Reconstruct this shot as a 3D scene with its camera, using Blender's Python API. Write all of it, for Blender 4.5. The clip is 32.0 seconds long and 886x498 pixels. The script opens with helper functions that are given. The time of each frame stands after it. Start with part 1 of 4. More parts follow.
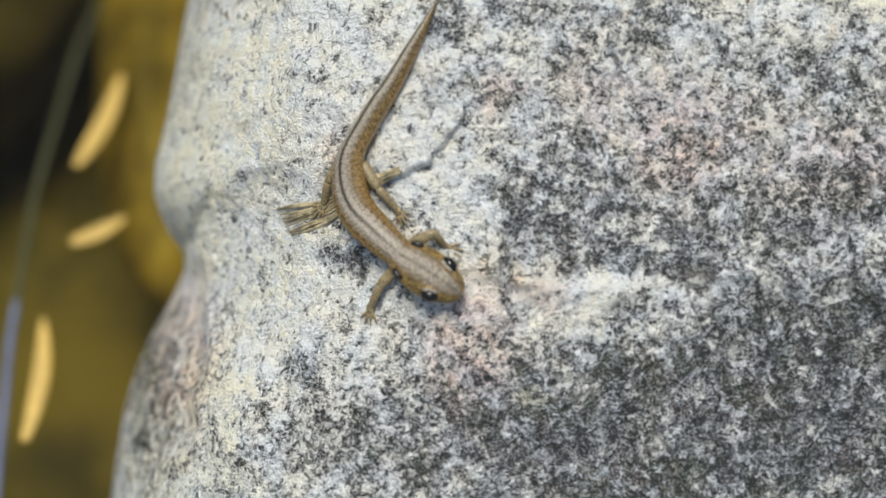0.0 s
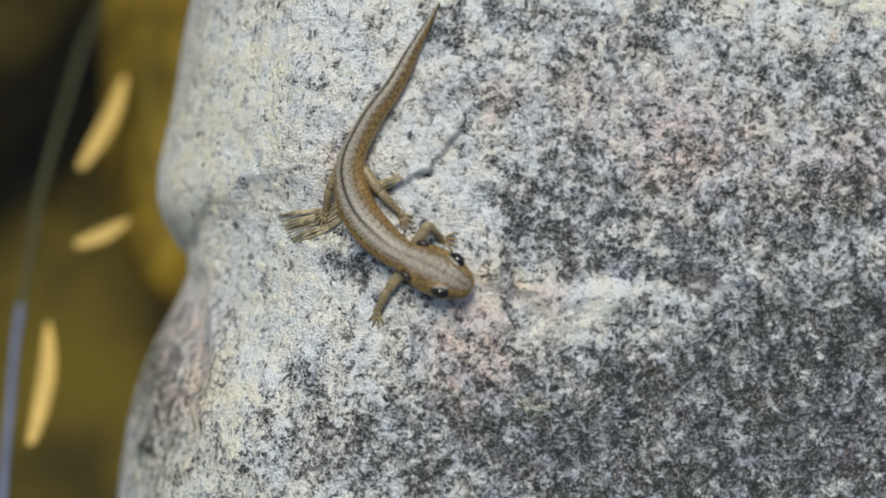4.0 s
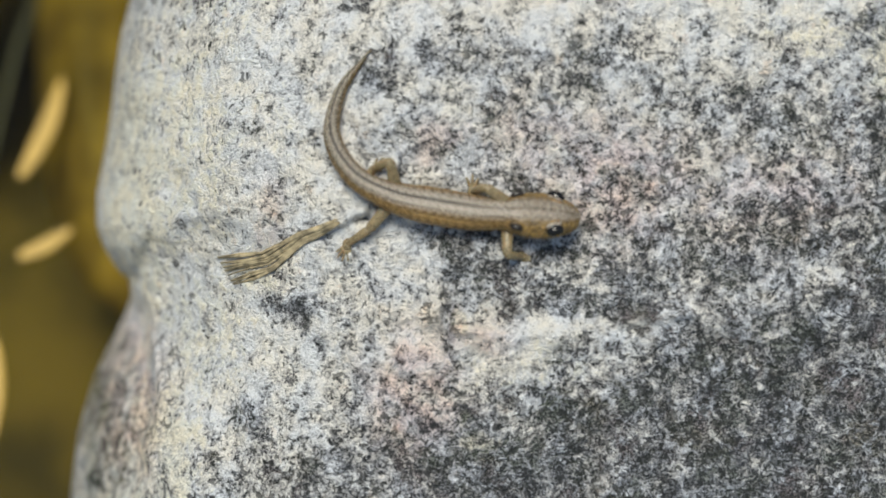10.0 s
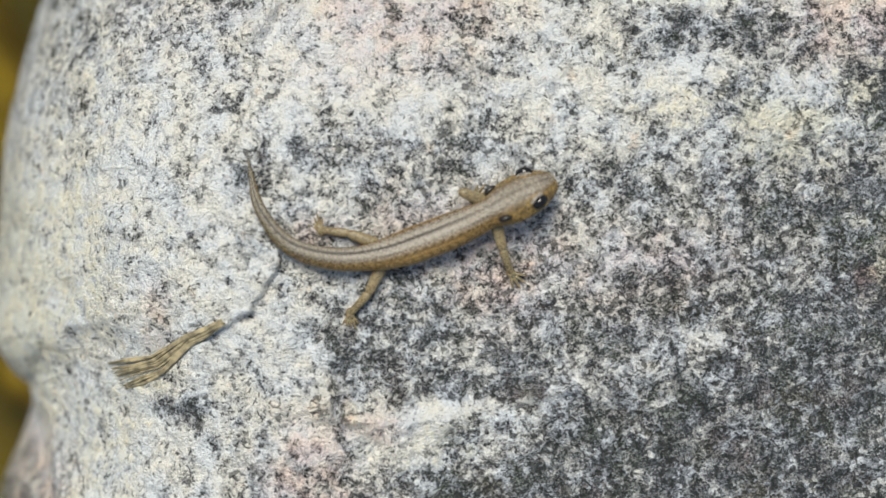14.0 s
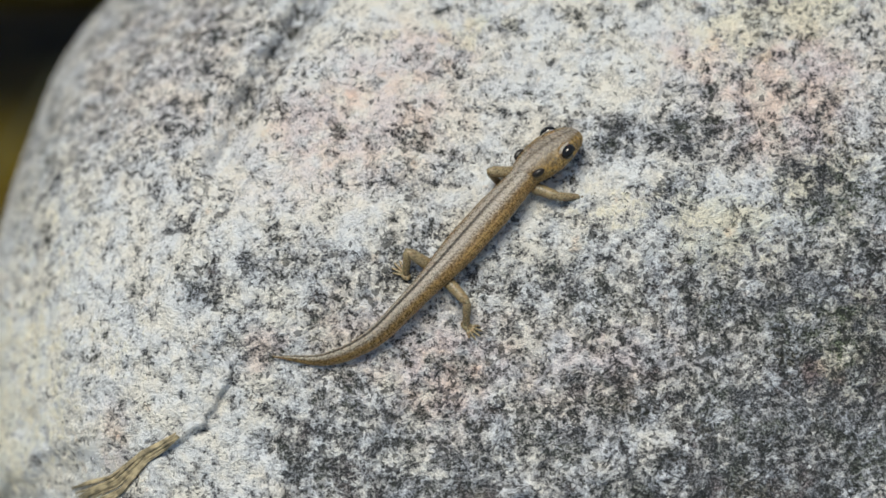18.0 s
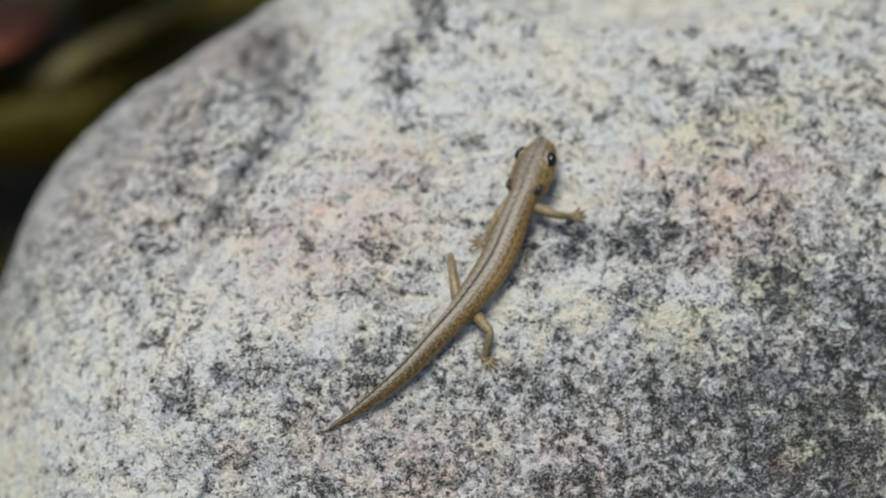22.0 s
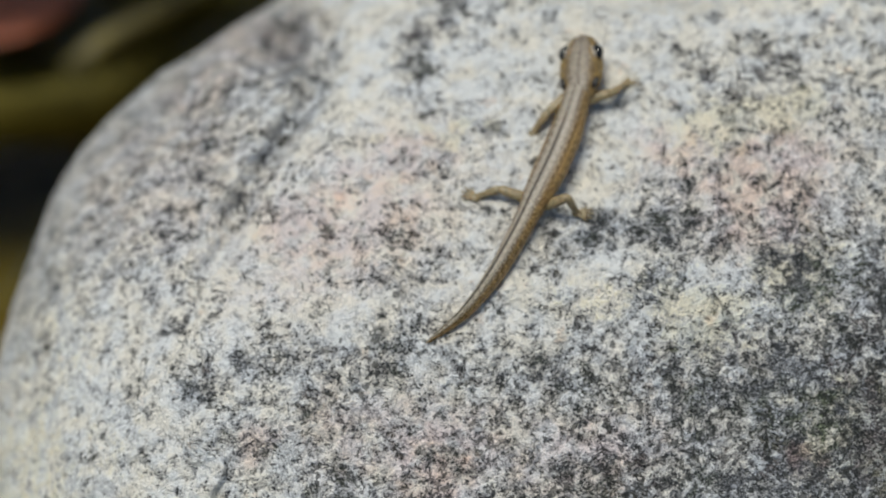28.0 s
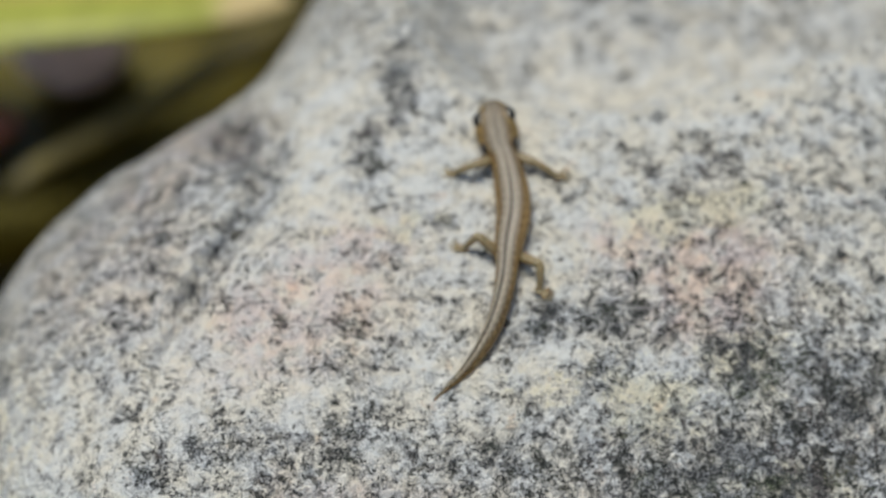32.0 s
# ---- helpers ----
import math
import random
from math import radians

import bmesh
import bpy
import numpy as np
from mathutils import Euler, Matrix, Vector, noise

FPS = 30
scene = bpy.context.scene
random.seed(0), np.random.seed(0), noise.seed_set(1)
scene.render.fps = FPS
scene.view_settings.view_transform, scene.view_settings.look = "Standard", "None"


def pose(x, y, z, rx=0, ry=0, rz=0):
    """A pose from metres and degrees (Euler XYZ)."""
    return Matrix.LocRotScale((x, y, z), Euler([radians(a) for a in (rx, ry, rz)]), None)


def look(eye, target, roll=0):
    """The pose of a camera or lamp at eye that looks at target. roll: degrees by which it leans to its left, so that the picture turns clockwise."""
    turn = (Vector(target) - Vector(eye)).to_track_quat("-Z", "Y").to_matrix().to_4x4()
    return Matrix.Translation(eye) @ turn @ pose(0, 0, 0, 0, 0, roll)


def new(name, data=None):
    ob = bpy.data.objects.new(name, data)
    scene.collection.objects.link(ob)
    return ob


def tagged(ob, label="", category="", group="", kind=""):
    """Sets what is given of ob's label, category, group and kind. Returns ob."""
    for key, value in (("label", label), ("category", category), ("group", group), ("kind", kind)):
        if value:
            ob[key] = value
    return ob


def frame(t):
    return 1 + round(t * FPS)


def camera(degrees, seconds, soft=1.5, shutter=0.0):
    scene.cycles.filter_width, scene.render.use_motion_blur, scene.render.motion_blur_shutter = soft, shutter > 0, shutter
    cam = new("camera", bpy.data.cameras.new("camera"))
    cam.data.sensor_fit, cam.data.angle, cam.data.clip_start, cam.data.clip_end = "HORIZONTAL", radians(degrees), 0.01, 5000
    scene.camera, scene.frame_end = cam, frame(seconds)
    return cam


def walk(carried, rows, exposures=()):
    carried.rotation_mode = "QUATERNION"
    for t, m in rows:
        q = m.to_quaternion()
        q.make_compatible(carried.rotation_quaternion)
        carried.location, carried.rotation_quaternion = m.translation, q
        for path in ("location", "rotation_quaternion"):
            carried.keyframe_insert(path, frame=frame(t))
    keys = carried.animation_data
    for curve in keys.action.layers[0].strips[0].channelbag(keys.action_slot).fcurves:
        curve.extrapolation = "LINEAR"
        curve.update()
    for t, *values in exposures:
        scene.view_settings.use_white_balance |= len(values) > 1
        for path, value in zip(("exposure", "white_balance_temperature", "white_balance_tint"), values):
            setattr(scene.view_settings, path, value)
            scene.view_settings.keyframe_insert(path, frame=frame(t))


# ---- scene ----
cam = camera(24.0, 32.0, soft=1.5)
cam.data.dof.use_dof, cam.data.dof.focus_distance, cam.data.dof.aperture_fstop = True, 0.2642, 9.2
PATH = [
    (0, 0.00070, -0.12837, 0.29775, 29.995, -0.045, 0.019),
    (0.5, 0.00088, -0.12808, 0.29793, 29.940, 0.026, -0.057),
    (1, 0.00109, -0.12777, 0.29820, 29.914, 0.067, -0.109),
    (1.5, 0.00131, -0.12733, 0.29841, 29.886, 0.115, -0.164),
    (2, 0.00150, -0.12707, 0.29865, 29.841, 0.153, -0.208),
    (2.5, 0.00159, -0.12690, 0.29890, 29.787, 0.177, -0.181),
    (3, 0.00159, -0.12669, 0.29909, 29.726, 0.191, -0.150),
    (3.5, 0.00166, -0.12640, 0.29919, 29.635, 0.313, -0.200),
    (5.5, 0.00386, -0.12341, 0.30077, 28.939, 0.731, 0.002),
    (6, 0.00409, -0.12268, 0.30109, 28.743, 0.770, 0.046),
    (6.5, 0.00407, -0.12189, 0.30139, 28.558, 0.770, 0.006),
    (7, 0.00396, -0.12108, 0.30201, 28.338, 0.808, -0.043),
    (7.5, 0.00381, -0.11977, 0.30259, 28.054, 0.829, -0.124),
    (8, 0.00388, -0.11796, 0.30347, 27.769, 0.696, -0.326),
    (8.5, 0.00389, -0.11584, 0.30474, 27.326, 0.708, -0.525),
    (9, 0.00410, -0.11322, 0.30635, 26.928, 0.597, -1.030),
    (9.5, 0.00445, -0.11014, 0.30788, 26.455, 0.458, -1.666),
    (10, 0.00508, -0.10703, 0.30946, 25.901, 0.280, -2.236),
    (10.5, 0.00584, -0.10413, 0.31062, 25.392, 0.058, -2.787),
    (11, 0.00703, -0.10182, 0.31152, 25.119, -0.116, -3.666),
    (11.5, 0.00843, -0.10072, 0.31266, 24.997, -0.258, -4.390),
    (12, 0.00990, -0.10040, 0.31331, 25.182, -0.105, -5.041),
    (12.5, 0.01111, -0.10029, 0.31337, 25.289, 0.194, -5.549),
    (13, 0.01233, -0.10025, 0.31389, 25.575, 0.444, -6.296),
    (13.5, 0.01306, -0.10072, 0.31475, 25.979, 0.529, -6.117),
    (14, 0.01425, -0.10236, 0.31526, 26.671, 0.863, -6.376),
    (14.5, 0.01636, -0.10569, 0.31501, 27.983, 1.310, -6.642),
    (16.5, 0.02810, -0.12442, 0.30768, 33.722, 3.812, -6.490),
    (17, 0.02935, -0.12681, 0.30654, 34.391, 4.060, -6.330),
    (17.5, 0.02975, -0.12787, 0.30600, 34.712, 4.162, -6.401),
    (18, 0.03025, -0.12875, 0.30594, 35.128, 4.285, -6.761),
    (18.5, 0.03067, -0.12997, 0.30620, 35.616, 4.271, -6.930),
    (19, 0.03083, -0.13247, 0.30713, 36.500, 4.625, -6.676),
    (19.5, 0.03125, -0.13494, 0.30717, 37.737, 4.636, -5.897),
    (20, 0.03141, -0.13803, 0.30587, 38.892, 4.771, -6.731),
    (20.5, 0.03068, -0.14116, 0.30497, 40.035, 4.542, -6.773),
    (21, 0.03055, -0.14253, 0.30414, 40.476, 4.523, -7.416),
    (21.5, 0.03057, -0.14284, 0.30389, 40.550, 4.793, -8.010),
    (22, 0.03031, -0.14295, 0.30395, 40.576, 4.725, -8.106),
    (22.5, 0.03097, -0.14240, 0.30413, 40.412, 4.875, -7.972),
    (23, 0.03214, -0.14227, 0.30430, 40.259, 5.198, -7.861),
    (23.5, 0.03286, -0.14191, 0.30458, 40.106, 5.436, -7.794),
    (24, 0.03311, -0.14169, 0.30486, 39.986, 5.513, -7.753),
    (24.5, 0.03310, -0.14153, 0.30497, 39.973, 5.479, -7.717),
    (25, 0.03276, -0.14167, 0.30480, 40.016, 5.400, -7.775),
    (25.5, 0.03274, -0.14167, 0.30458, 40.040, 5.373, -7.729),
    (27.5, 0.03257, -0.14127, 0.30464, 39.859, 5.391, -7.514),
    (28, 0.03325, -0.14104, 0.30486, 39.771, 5.562, -7.421),
    (28.5, 0.03390, -0.14081, 0.30500, 39.713, 5.707, -7.377),
    (29, 0.03344, -0.14254, 0.30448, 40.530, 5.360, -7.190),
    (29.5, 0.03188, -0.14508, 0.30314, 41.656, 4.922, -7.736),
    (30, 0.02954, -0.14746, 0.30178, 42.774, 4.454, -8.245),
    (30.5, 0.02692, -0.14958, 0.30064, 43.674, 4.026, -8.580),
    (31, 0.02528, -0.15059, 0.29985, 44.282, 3.659, -8.656),
    (31.5, 0.02467, -0.15202, 0.29975, 44.685, 3.469, -8.860),
    (32, 0.02474, -0.15222, 0.29993, 44.732, 3.490, -9.071),
]
walk(cam, [(t, pose(x, y, z, rx, ry, rz)) for t, x, y, z, rx, ry, rz in PATH], [
    (0.0, 0.29, 6600.0, 2.5), (1.0, 0.14, 6560.0, 2.5), (3.0, 0.09, 6540.0, 2.5), (3.5, 0.08, 6500.0, 2.5), (5.5, 0.0, 6250.0, 2.0), (6.5, 0.0, 6250.0, 2.0), (7.0, 0.05, 6550.0, 2.2), (7.6, 0.11, 6680.0, 2.5),
    (9.0, 0.17, 6680.0, 2.5), (11.0, 0.14, 6650.0, 2.5), (12.0, 0.16, 6620.0, 2.5), (14.0, 0.25, 6640.0, 2.5), (17.0, 0.10, 6640.0, 2.5), (18.0, 0.09, 6620.0, 2.5), (19.0, -0.07, 6650.0, 2.5), (20.0, -0.03, 6620.0, 2.5), (21.0, -0.09, 6600.0, 2.5), (25.0, -0.10, 6600.0, 2.5), (30.0, -0.02, 6620.0, 2.5), (32.0, -0.11, 6700.0, 2.5)])

# ---- light: a bright hazy sky, the veiled sun behind the boulder ----
world = bpy.data.worlds.new("sky")
scene.world = world
world.use_nodes = True
sky = world.node_tree.nodes.new("ShaderNodeTexSky")
sky.sky_type, sky.sun_disc = "NISHITA", False
sky.sun_elevation, sky.sun_rotation = radians(82), radians(315)
world.node_tree.links.new(sky.outputs[0], world.node_tree.nodes["Background"].inputs[0])
world.node_tree.nodes["Background"].inputs[1].default_value = 0.085
sun = new("sun", bpy.data.lights.new("sun", "SUN"))
sun.data.energy, sun.data.angle, sun.data.color = 3.4, radians(28), (1.0, 0.94, 0.86)
sun.matrix_world = look((-0.10, 0.05, 1.0), (0, 0, 0))


# ---- materials ----
class Nodes:
    """A short way to write a node material."""

    def __init__(self, name):
        self.mat = bpy.data.materials.new(name)
        self.mat.use_nodes = True
        self.tree = self.mat.node_tree
        self.bsdf = self.tree.nodes["Principled BSDF"]
        self.coord = self.tree.nodes.new("ShaderNodeTexCoord").outputs["Object"]

    def put(self, node, key, value):
        if hasattr(value, "is_output"):
            self.tree.links.new(value, node.inputs[key])
        else:
            node.inputs[key].default_value = value

    def noise(self, scale, detail=3.0, rough=0.55, distort=0.0, coord=None):
        n = self.tree.nodes.new("ShaderNodeTexNoise")
        self.put(n, "Vector", coord or self.coord)
        for key, value in (("Scale", scale), ("Detail", detail), ("Roughness", rough), ("Distortion", distort)):
            self.put(n, key, value)
        return n.outputs["Fac"]

    def cells(self, scale, output="Distance", feature="F1", coord=None):
        n = self.tree.nodes.new("ShaderNodeTexVoronoi")
        n.feature = feature
        self.put(n, "Vector", coord or self.coord)
        self.put(n, "Scale", scale)
        return n.outputs[output]

    def ramp(self, fac, low, high, a=0.0, b=1.0):
        n = self.tree.nodes.new("ShaderNodeMapRange")
        n.interpolation_type = "SMOOTHSTEP"
        for key, value in ((0, fac), (1, low), (2, high), (3, a), (4, b)):
            self.put(n, key, value)
        return n.outputs[0]

    def math(self, op, a, b=0.0, clamp=False):
        n = self.tree.nodes.new("ShaderNodeMath")
        n.operation, n.use_clamp = op, clamp
        self.put(n, 0, a)
        self.put(n, 1, b)
        return n.outputs[0]

    def mix(self, fac, a, b):
        n = self.tree.nodes.new("ShaderNodeMix")
        n.data_type = "RGBA"
        for key, value in ((0, fac), (6, a), (7, b)):
            self.put(n, key, (*value, 1.0) if isinstance(value, tuple) and len(value) == 3 else value)
        return n.outputs[2]

    def steps(self, fac, *stops):
        n = self.tree.nodes.new("ShaderNodeValToRGB")
        band = n.color_ramp
        while len(band.elements) < len(stops):
            band.elements.new(0.5)
        for element, (place, colour) in zip(band.elements, stops):
            element.position, element.color = place, (*colour, 1.0)
        self.put(n, 0, fac)
        return n.outputs[0]

    def times(self, a, b):
        n = self.tree.nodes.new("ShaderNodeMix")
        n.data_type, n.blend_type = "RGBA", "MULTIPLY"
        for key, value in ((0, 1.0), (6, a), (7, b)):
            self.put(n, key, (*value, 1.0) if isinstance(value, tuple) and len(value) == 3 else value)
        return n.outputs[2]

    def attr(self, name, output="Fac"):
        n = self.tree.nodes.new("ShaderNodeAttribute")
        n.attribute_name = name
        return n.outputs[output]

    def bump(self, height, strength, distance):
        n = self.tree.nodes.new("ShaderNodeBump")
        self.put(n, "Height", height)
        self.put(n, "Strength", strength)
        self.put(n, "Distance", distance)
        self.put(self.bsdf, "Normal", n.outputs[0])

    def done(self, colour=None, **values):
        if colour is not None:
            self.put(self.bsdf, "Base Color", (*colour, 1.0) if isinstance(colour, tuple) else colour)
        for key, value in values.items():
            self.put(self.bsdf, key.replace("_", " "), value)
        return self.mat


def granite():
    n = Nodes("granite")
    sep = n.tree.nodes.new("ShaderNodeSeparateColor")
    n.put(sep, 0, n.attr("stain_and_light", "Color"))
    dark, pink, yellow = sep.outputs[0], sep.outputs[1], sep.outputs[2]
    pale, slime = n.attr("stain_and_light", "Alpha"), n.attr("slime")

    def weigh(*terms):
        total = None
        for socket, middle, weight in terms:
            one = n.math("MULTIPLY", n.math("SUBTRACT", socket, middle), weight)
            total = one if total is None else n.math("ADD", total, one)
        return total

    # crystals with uneven borders, each of its own tone
    shift = n.tree.nodes.new("ShaderNodeVectorMath")
    shift.operation = "MULTIPLY_ADD"
    wave = n.tree.nodes.new("ShaderNodeTexNoise")
    n.put(wave, "Vector", n.coord)
    n.put(wave, "Scale", 1900.0)
    n.put(shift, 0, wave.outputs["Color"])
    n.put(shift, 1, (0.0009, 0.0009, 0.0009))
    n.put(shift, 2, n.coord)
    crystals = n.tree.nodes.new("ShaderNodeSeparateColor")
    n.put(crystals, 0, n.cells(1500, "Color", coord=shift.outputs[0]))
    patch, clump = n.noise(150, 4, 0.6), n.noise(470, 4, 0.62, 0.4)
    lump, grain, fine = n.noise(1250, 4, 0.66, 0.3), n.noise(3000, 3, 0.65), n.noise(7000, 2)

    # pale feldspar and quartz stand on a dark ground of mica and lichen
    # the dark and pale masks also carry painted shade and light
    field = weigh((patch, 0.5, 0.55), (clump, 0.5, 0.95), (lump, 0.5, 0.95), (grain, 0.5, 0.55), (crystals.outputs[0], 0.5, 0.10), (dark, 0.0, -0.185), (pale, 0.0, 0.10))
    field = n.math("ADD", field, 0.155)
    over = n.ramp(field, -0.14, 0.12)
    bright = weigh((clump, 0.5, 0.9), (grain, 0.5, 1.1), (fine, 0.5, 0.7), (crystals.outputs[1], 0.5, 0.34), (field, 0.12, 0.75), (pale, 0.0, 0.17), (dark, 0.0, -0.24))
    bright = n.math("ADD", bright, 0.72)
    light = n.steps(bright, (0.0, (0.15, 0.15, 0.155)), (0.3, (0.31, 0.308, 0.31)), (0.6, (0.54, 0.535, 0.53)), (1.0, (0.86, 0.85, 0.82)))
    light = n.times(light, n.mix(n.ramp(n.noise(210, 3, 0.6), 0.36, 0.64), (0.96, 0.985, 1.03), (1.04, 1.0, 0.93)))
    under = n.mix(n.ramp(n.math("ADD", grain, n.math("MULTIPLY", n.math("SUBTRACT", clump, 0.5), 0.5)), 0.38, 0.62), (0.040, 0.043, 0.045), (0.33, 0.328, 0.335))
    mossy = n.math("MULTIPLY", n.ramp(n.noise(130, 3), 0.46, 0.60), n.math("ADD", n.math("MULTIPLY", yellow, 0.7), 0.35), True)
    under = n.mix(mossy, under, n.times(under, (0.95, 1.08, 0.62)))
    brown = n.math("MULTIPLY", n.ramp(n.noise(95, 3), 0.50, 0.62), 0.75)
    under = n.mix(brown, under, n.times(under, (1.15, 0.96, 0.90)))
    col = n.mix(over, under, light)
    col = n.mix(n.math("MULTIPLY", dark, 0.8), col, n.times(col, (0.94, 0.975, 1.05)))
    # iron and pink feldspar, plus warm brown for the shaded lobe and hollow
    col = n.mix(n.math("MULTIPLY", pink, n.ramp(n.noise(380, 4), 0.30, 0.62, 0.15, 0.8)), col, n.times(col, (1.02, 0.83, 0.80)))
    rust = n.math("MULTIPLY", n.ramp(n.noise(240, 4, 0.65), 0.61, 0.74), 0.35)
    col = n.mix(rust, col, n.times(col, (1.06, 0.76, 0.55)))
    # a thin crust of lichen and algae, and part of the lobe's painted shade
    crust = n.math("MULTIPLY", n.ramp(n.math("ADD", yellow, weigh((clump, 0.5, 2.2), (lump, 0.5, 1.2))), 0.35, 0.85), 0.8)
    col = n.mix(crust, col, n.times(col, (1.0, 0.97, 0.84)))
    # black pits in swarms, and whole grains of mica
    swarm = n.math("ADD", n.noise(230, 3), n.math("MULTIPLY", dark, 0.12))
    pit = n.math("ADD", n.noise(1050, 3, 0.6, 0.6), n.math("SUBTRACT", n.math("MULTIPLY", n.math("SUBTRACT", swarm, 0.5), 0.6), n.math("MULTIPLY", pale, 0.05)))
    pit = n.ramp(pit, 0.63, 0.67)
    col = n.mix(n.math("MULTIPLY", pit, 0.7), col, (0.018, 0.022, 0.016))
    mica = n.ramp(n.math("ADD", crystals.outputs[2], weigh((dark, 0.0, 0.10), (pale, 0.0, -0.05), (patch, 0.5, 0.4))), 0.97, 0.99)
    col = n.mix(n.math("MULTIPLY", mica, 0.7), col, (0.03, 0.032, 0.034))
    # brown slime under the water line
    col = n.mix(slime, col, n.mix(n.noise(300, 4), (0.05, 0.03, 0.008), (0.26, 0.14, 0.03)))
    height = weigh((over, 0.0, 0.9), (pit, 0.0, -0.8), (fine, 0.5, 0.5), (grain, 0.5, 1.2), (lump, 0.5, 1.5), (clump, 0.5, 1.2), (crystals.outputs[0], 0.5, 0.4))
    n.bump(height, 0.85, 0.0006)
    return n.done(col, Roughness=n.ramp(grain, 0.3, 0.7, 0.5, 0.85), Specular_IOR_Level=0.4)


def skin():
    n = Nodes("newt_skin")
    crown = n.attr("crown")      # 1 on the head
    around = n.attr("around")      # 0 along the back, 1 along the belly
    speck, soft, fine = n.noise(4200, 3, 0.65), n.noise(1100, 3), n.noise(9000, 2)
    edge = n.math("ADD", around, n.math("MULTIPLY", n.math("SUBTRACT", soft, 0.5), 0.12))
    back = n.mix(n.ramp(speck, 0.40, 0.62), (0.12, 0.092, 0.064), (0.34, 0.285, 0.225))
    flank = n.mix(n.ramp(speck, 0.40, 0.62), (0.115, 0.068, 0.022), (0.35, 0.215, 0.070))
    belly = (0.62, 0.37, 0.15)
    back = n.mix(crown, back, n.mix(n.ramp(n.noise(2600, 4, 0.65), 0.38, 0.62), (0.095, 0.072, 0.048), (0.27, 0.22, 0.165)))
    flank = n.mix(crown, flank, n.mix(n.ramp(n.noise(2200, 4, 0.65), 0.40, 0.62), (0.10, 0.064, 0.022), (0.33, 0.21, 0.060)))
    col = n.mix(n.ramp(edge, 0.17, 0.30), back, flank)
    col = n.mix(n.ramp(edge, 0.46, 0.74), col, belly)
    # a silvery band on either side of the dark line, and dark dots along the flank
    silver = n.math("MULTIPLY", n.ramp(n.math("ABSOLUTE", n.math("SUBTRACT", edge, 0.10)), 0.03, 0.08, 1.0, 0.0), n.ramp(fine, 0.36, 0.56))
    col = n.mix(n.math("MULTIPLY", n.math("MULTIPLY", silver, 0.55), n.math("SUBTRACT", 1.0, n.math("MULTIPLY", crown, 0.6))), col, (0.45, 0.40, 0.34))
    rows = n.math("MULTIPLY", n.ramp(n.math("ABSOLUTE", n.math("SUBTRACT", edge, 0.27)), 0.01, 0.06, 1.0, 0.0), n.ramp(soft, 0.38, 0.58))
    col = n.mix(n.math("MULTIPLY", rows, 0.6), col, (0.06, 0.036, 0.014))
    col = n.mix(n.math("MULTIPLY", n.ramp(speck, 0.66, 0.72), 0.5), col, (0.58, 0.46, 0.26))
    col = n.mix(n.math("MULTIPLY", n.attr("tail"), 0.6), col, n.times(col, (0.52, 0.52, 0.36)))
    stripe = n.math("MULTIPLY", n.ramp(around, 0.020, 0.046, 1.0, 0.0), n.attr("stripe"))
    col = n.mix(stripe, col, (0.022, 0.015, 0.009))
    n.bump(n.math("ADD", speck, n.math("MULTIPLY", soft, 0.8)), 0.6, 0.0002)
    return n.done(col, Roughness=n.ramp(speck, 0.4, 0.6, 0.24, 0.42), Specular_IOR_Level=0.6, Subsurface_Weight=0.2, Subsurface_Radius=(0.0012, 0.0006, 0.0003), Subsurface_Scale=1.0)


def leg_skin():
    n = Nodes("newt_leg_skin")
    speck = n.noise(4200, 3)
    col = n.mix(n.ramp(speck, 0.45, 0.62), (0.29, 0.225, 0.125), (0.13, 0.10, 0.052))
    n.bump(speck, 0.3, 0.0001)
    return n.done(col, Roughness=0.38, Subsurface_Weight=0.3, Subsurface_Radius=(0.001, 0.0005, 0.0003), Subsurface_Scale=1.0)


def plain(name, colour, roughness, low=0.75, scale=300.0, **more):
    n = Nodes(name)
    shade = tuple(c * low for c in colour)
    col = n.mix(n.ramp(n.noise(scale, 4), 0.3, 0.7), shade, colour)
    return n.done(col, Roughness=roughness, **more)


GRANITE, SKIN, LEGSKIN = granite(), skin(), leg_skin()
EYEBALL = plain("black_eye", (0.012, 0.010, 0.008), 0.08, 0.6, 3000)
IRIS = plain("golden_iris", (0.42, 0.27, 0.07), 0.25, 0.6, 5000)
SPOT = plain("black_spot", (0.018, 0.013, 0.010), 0.4, 0.6, 3000)
LEAF_YELLOW = plain("yellow_leaf", (0.58, 0.38, 0.085), 0.5, 0.7, 200)
LEAF_RED = plain("red_leaf", (0.50, 0.13, 0.05), 0.5, 0.6, 200)
WOOD = plain("wet_wood", (0.14, 0.11, 0.02), 0.5, 0.3, 160)
STRAW = plain("dry_straw", (0.50, 0.41, 0.25), 0.7, 0.35, 900)
PINKSTONE = plain("pink_stone", (0.74, 0.56, 0.52), 0.7, 0.6, 150)
ALGAE = plain("orange_algae", (0.36, 0.27, 0.06), 0.6, 0.3, 90)
DARK_FILL = plain("dark_fill", (0.115, 0.10, 0.045), 0.4, 0.35, 60)
STREAK = plain("blue_streak", (0.15, 0.17, 0.26), 0.2, 0.8, 200)


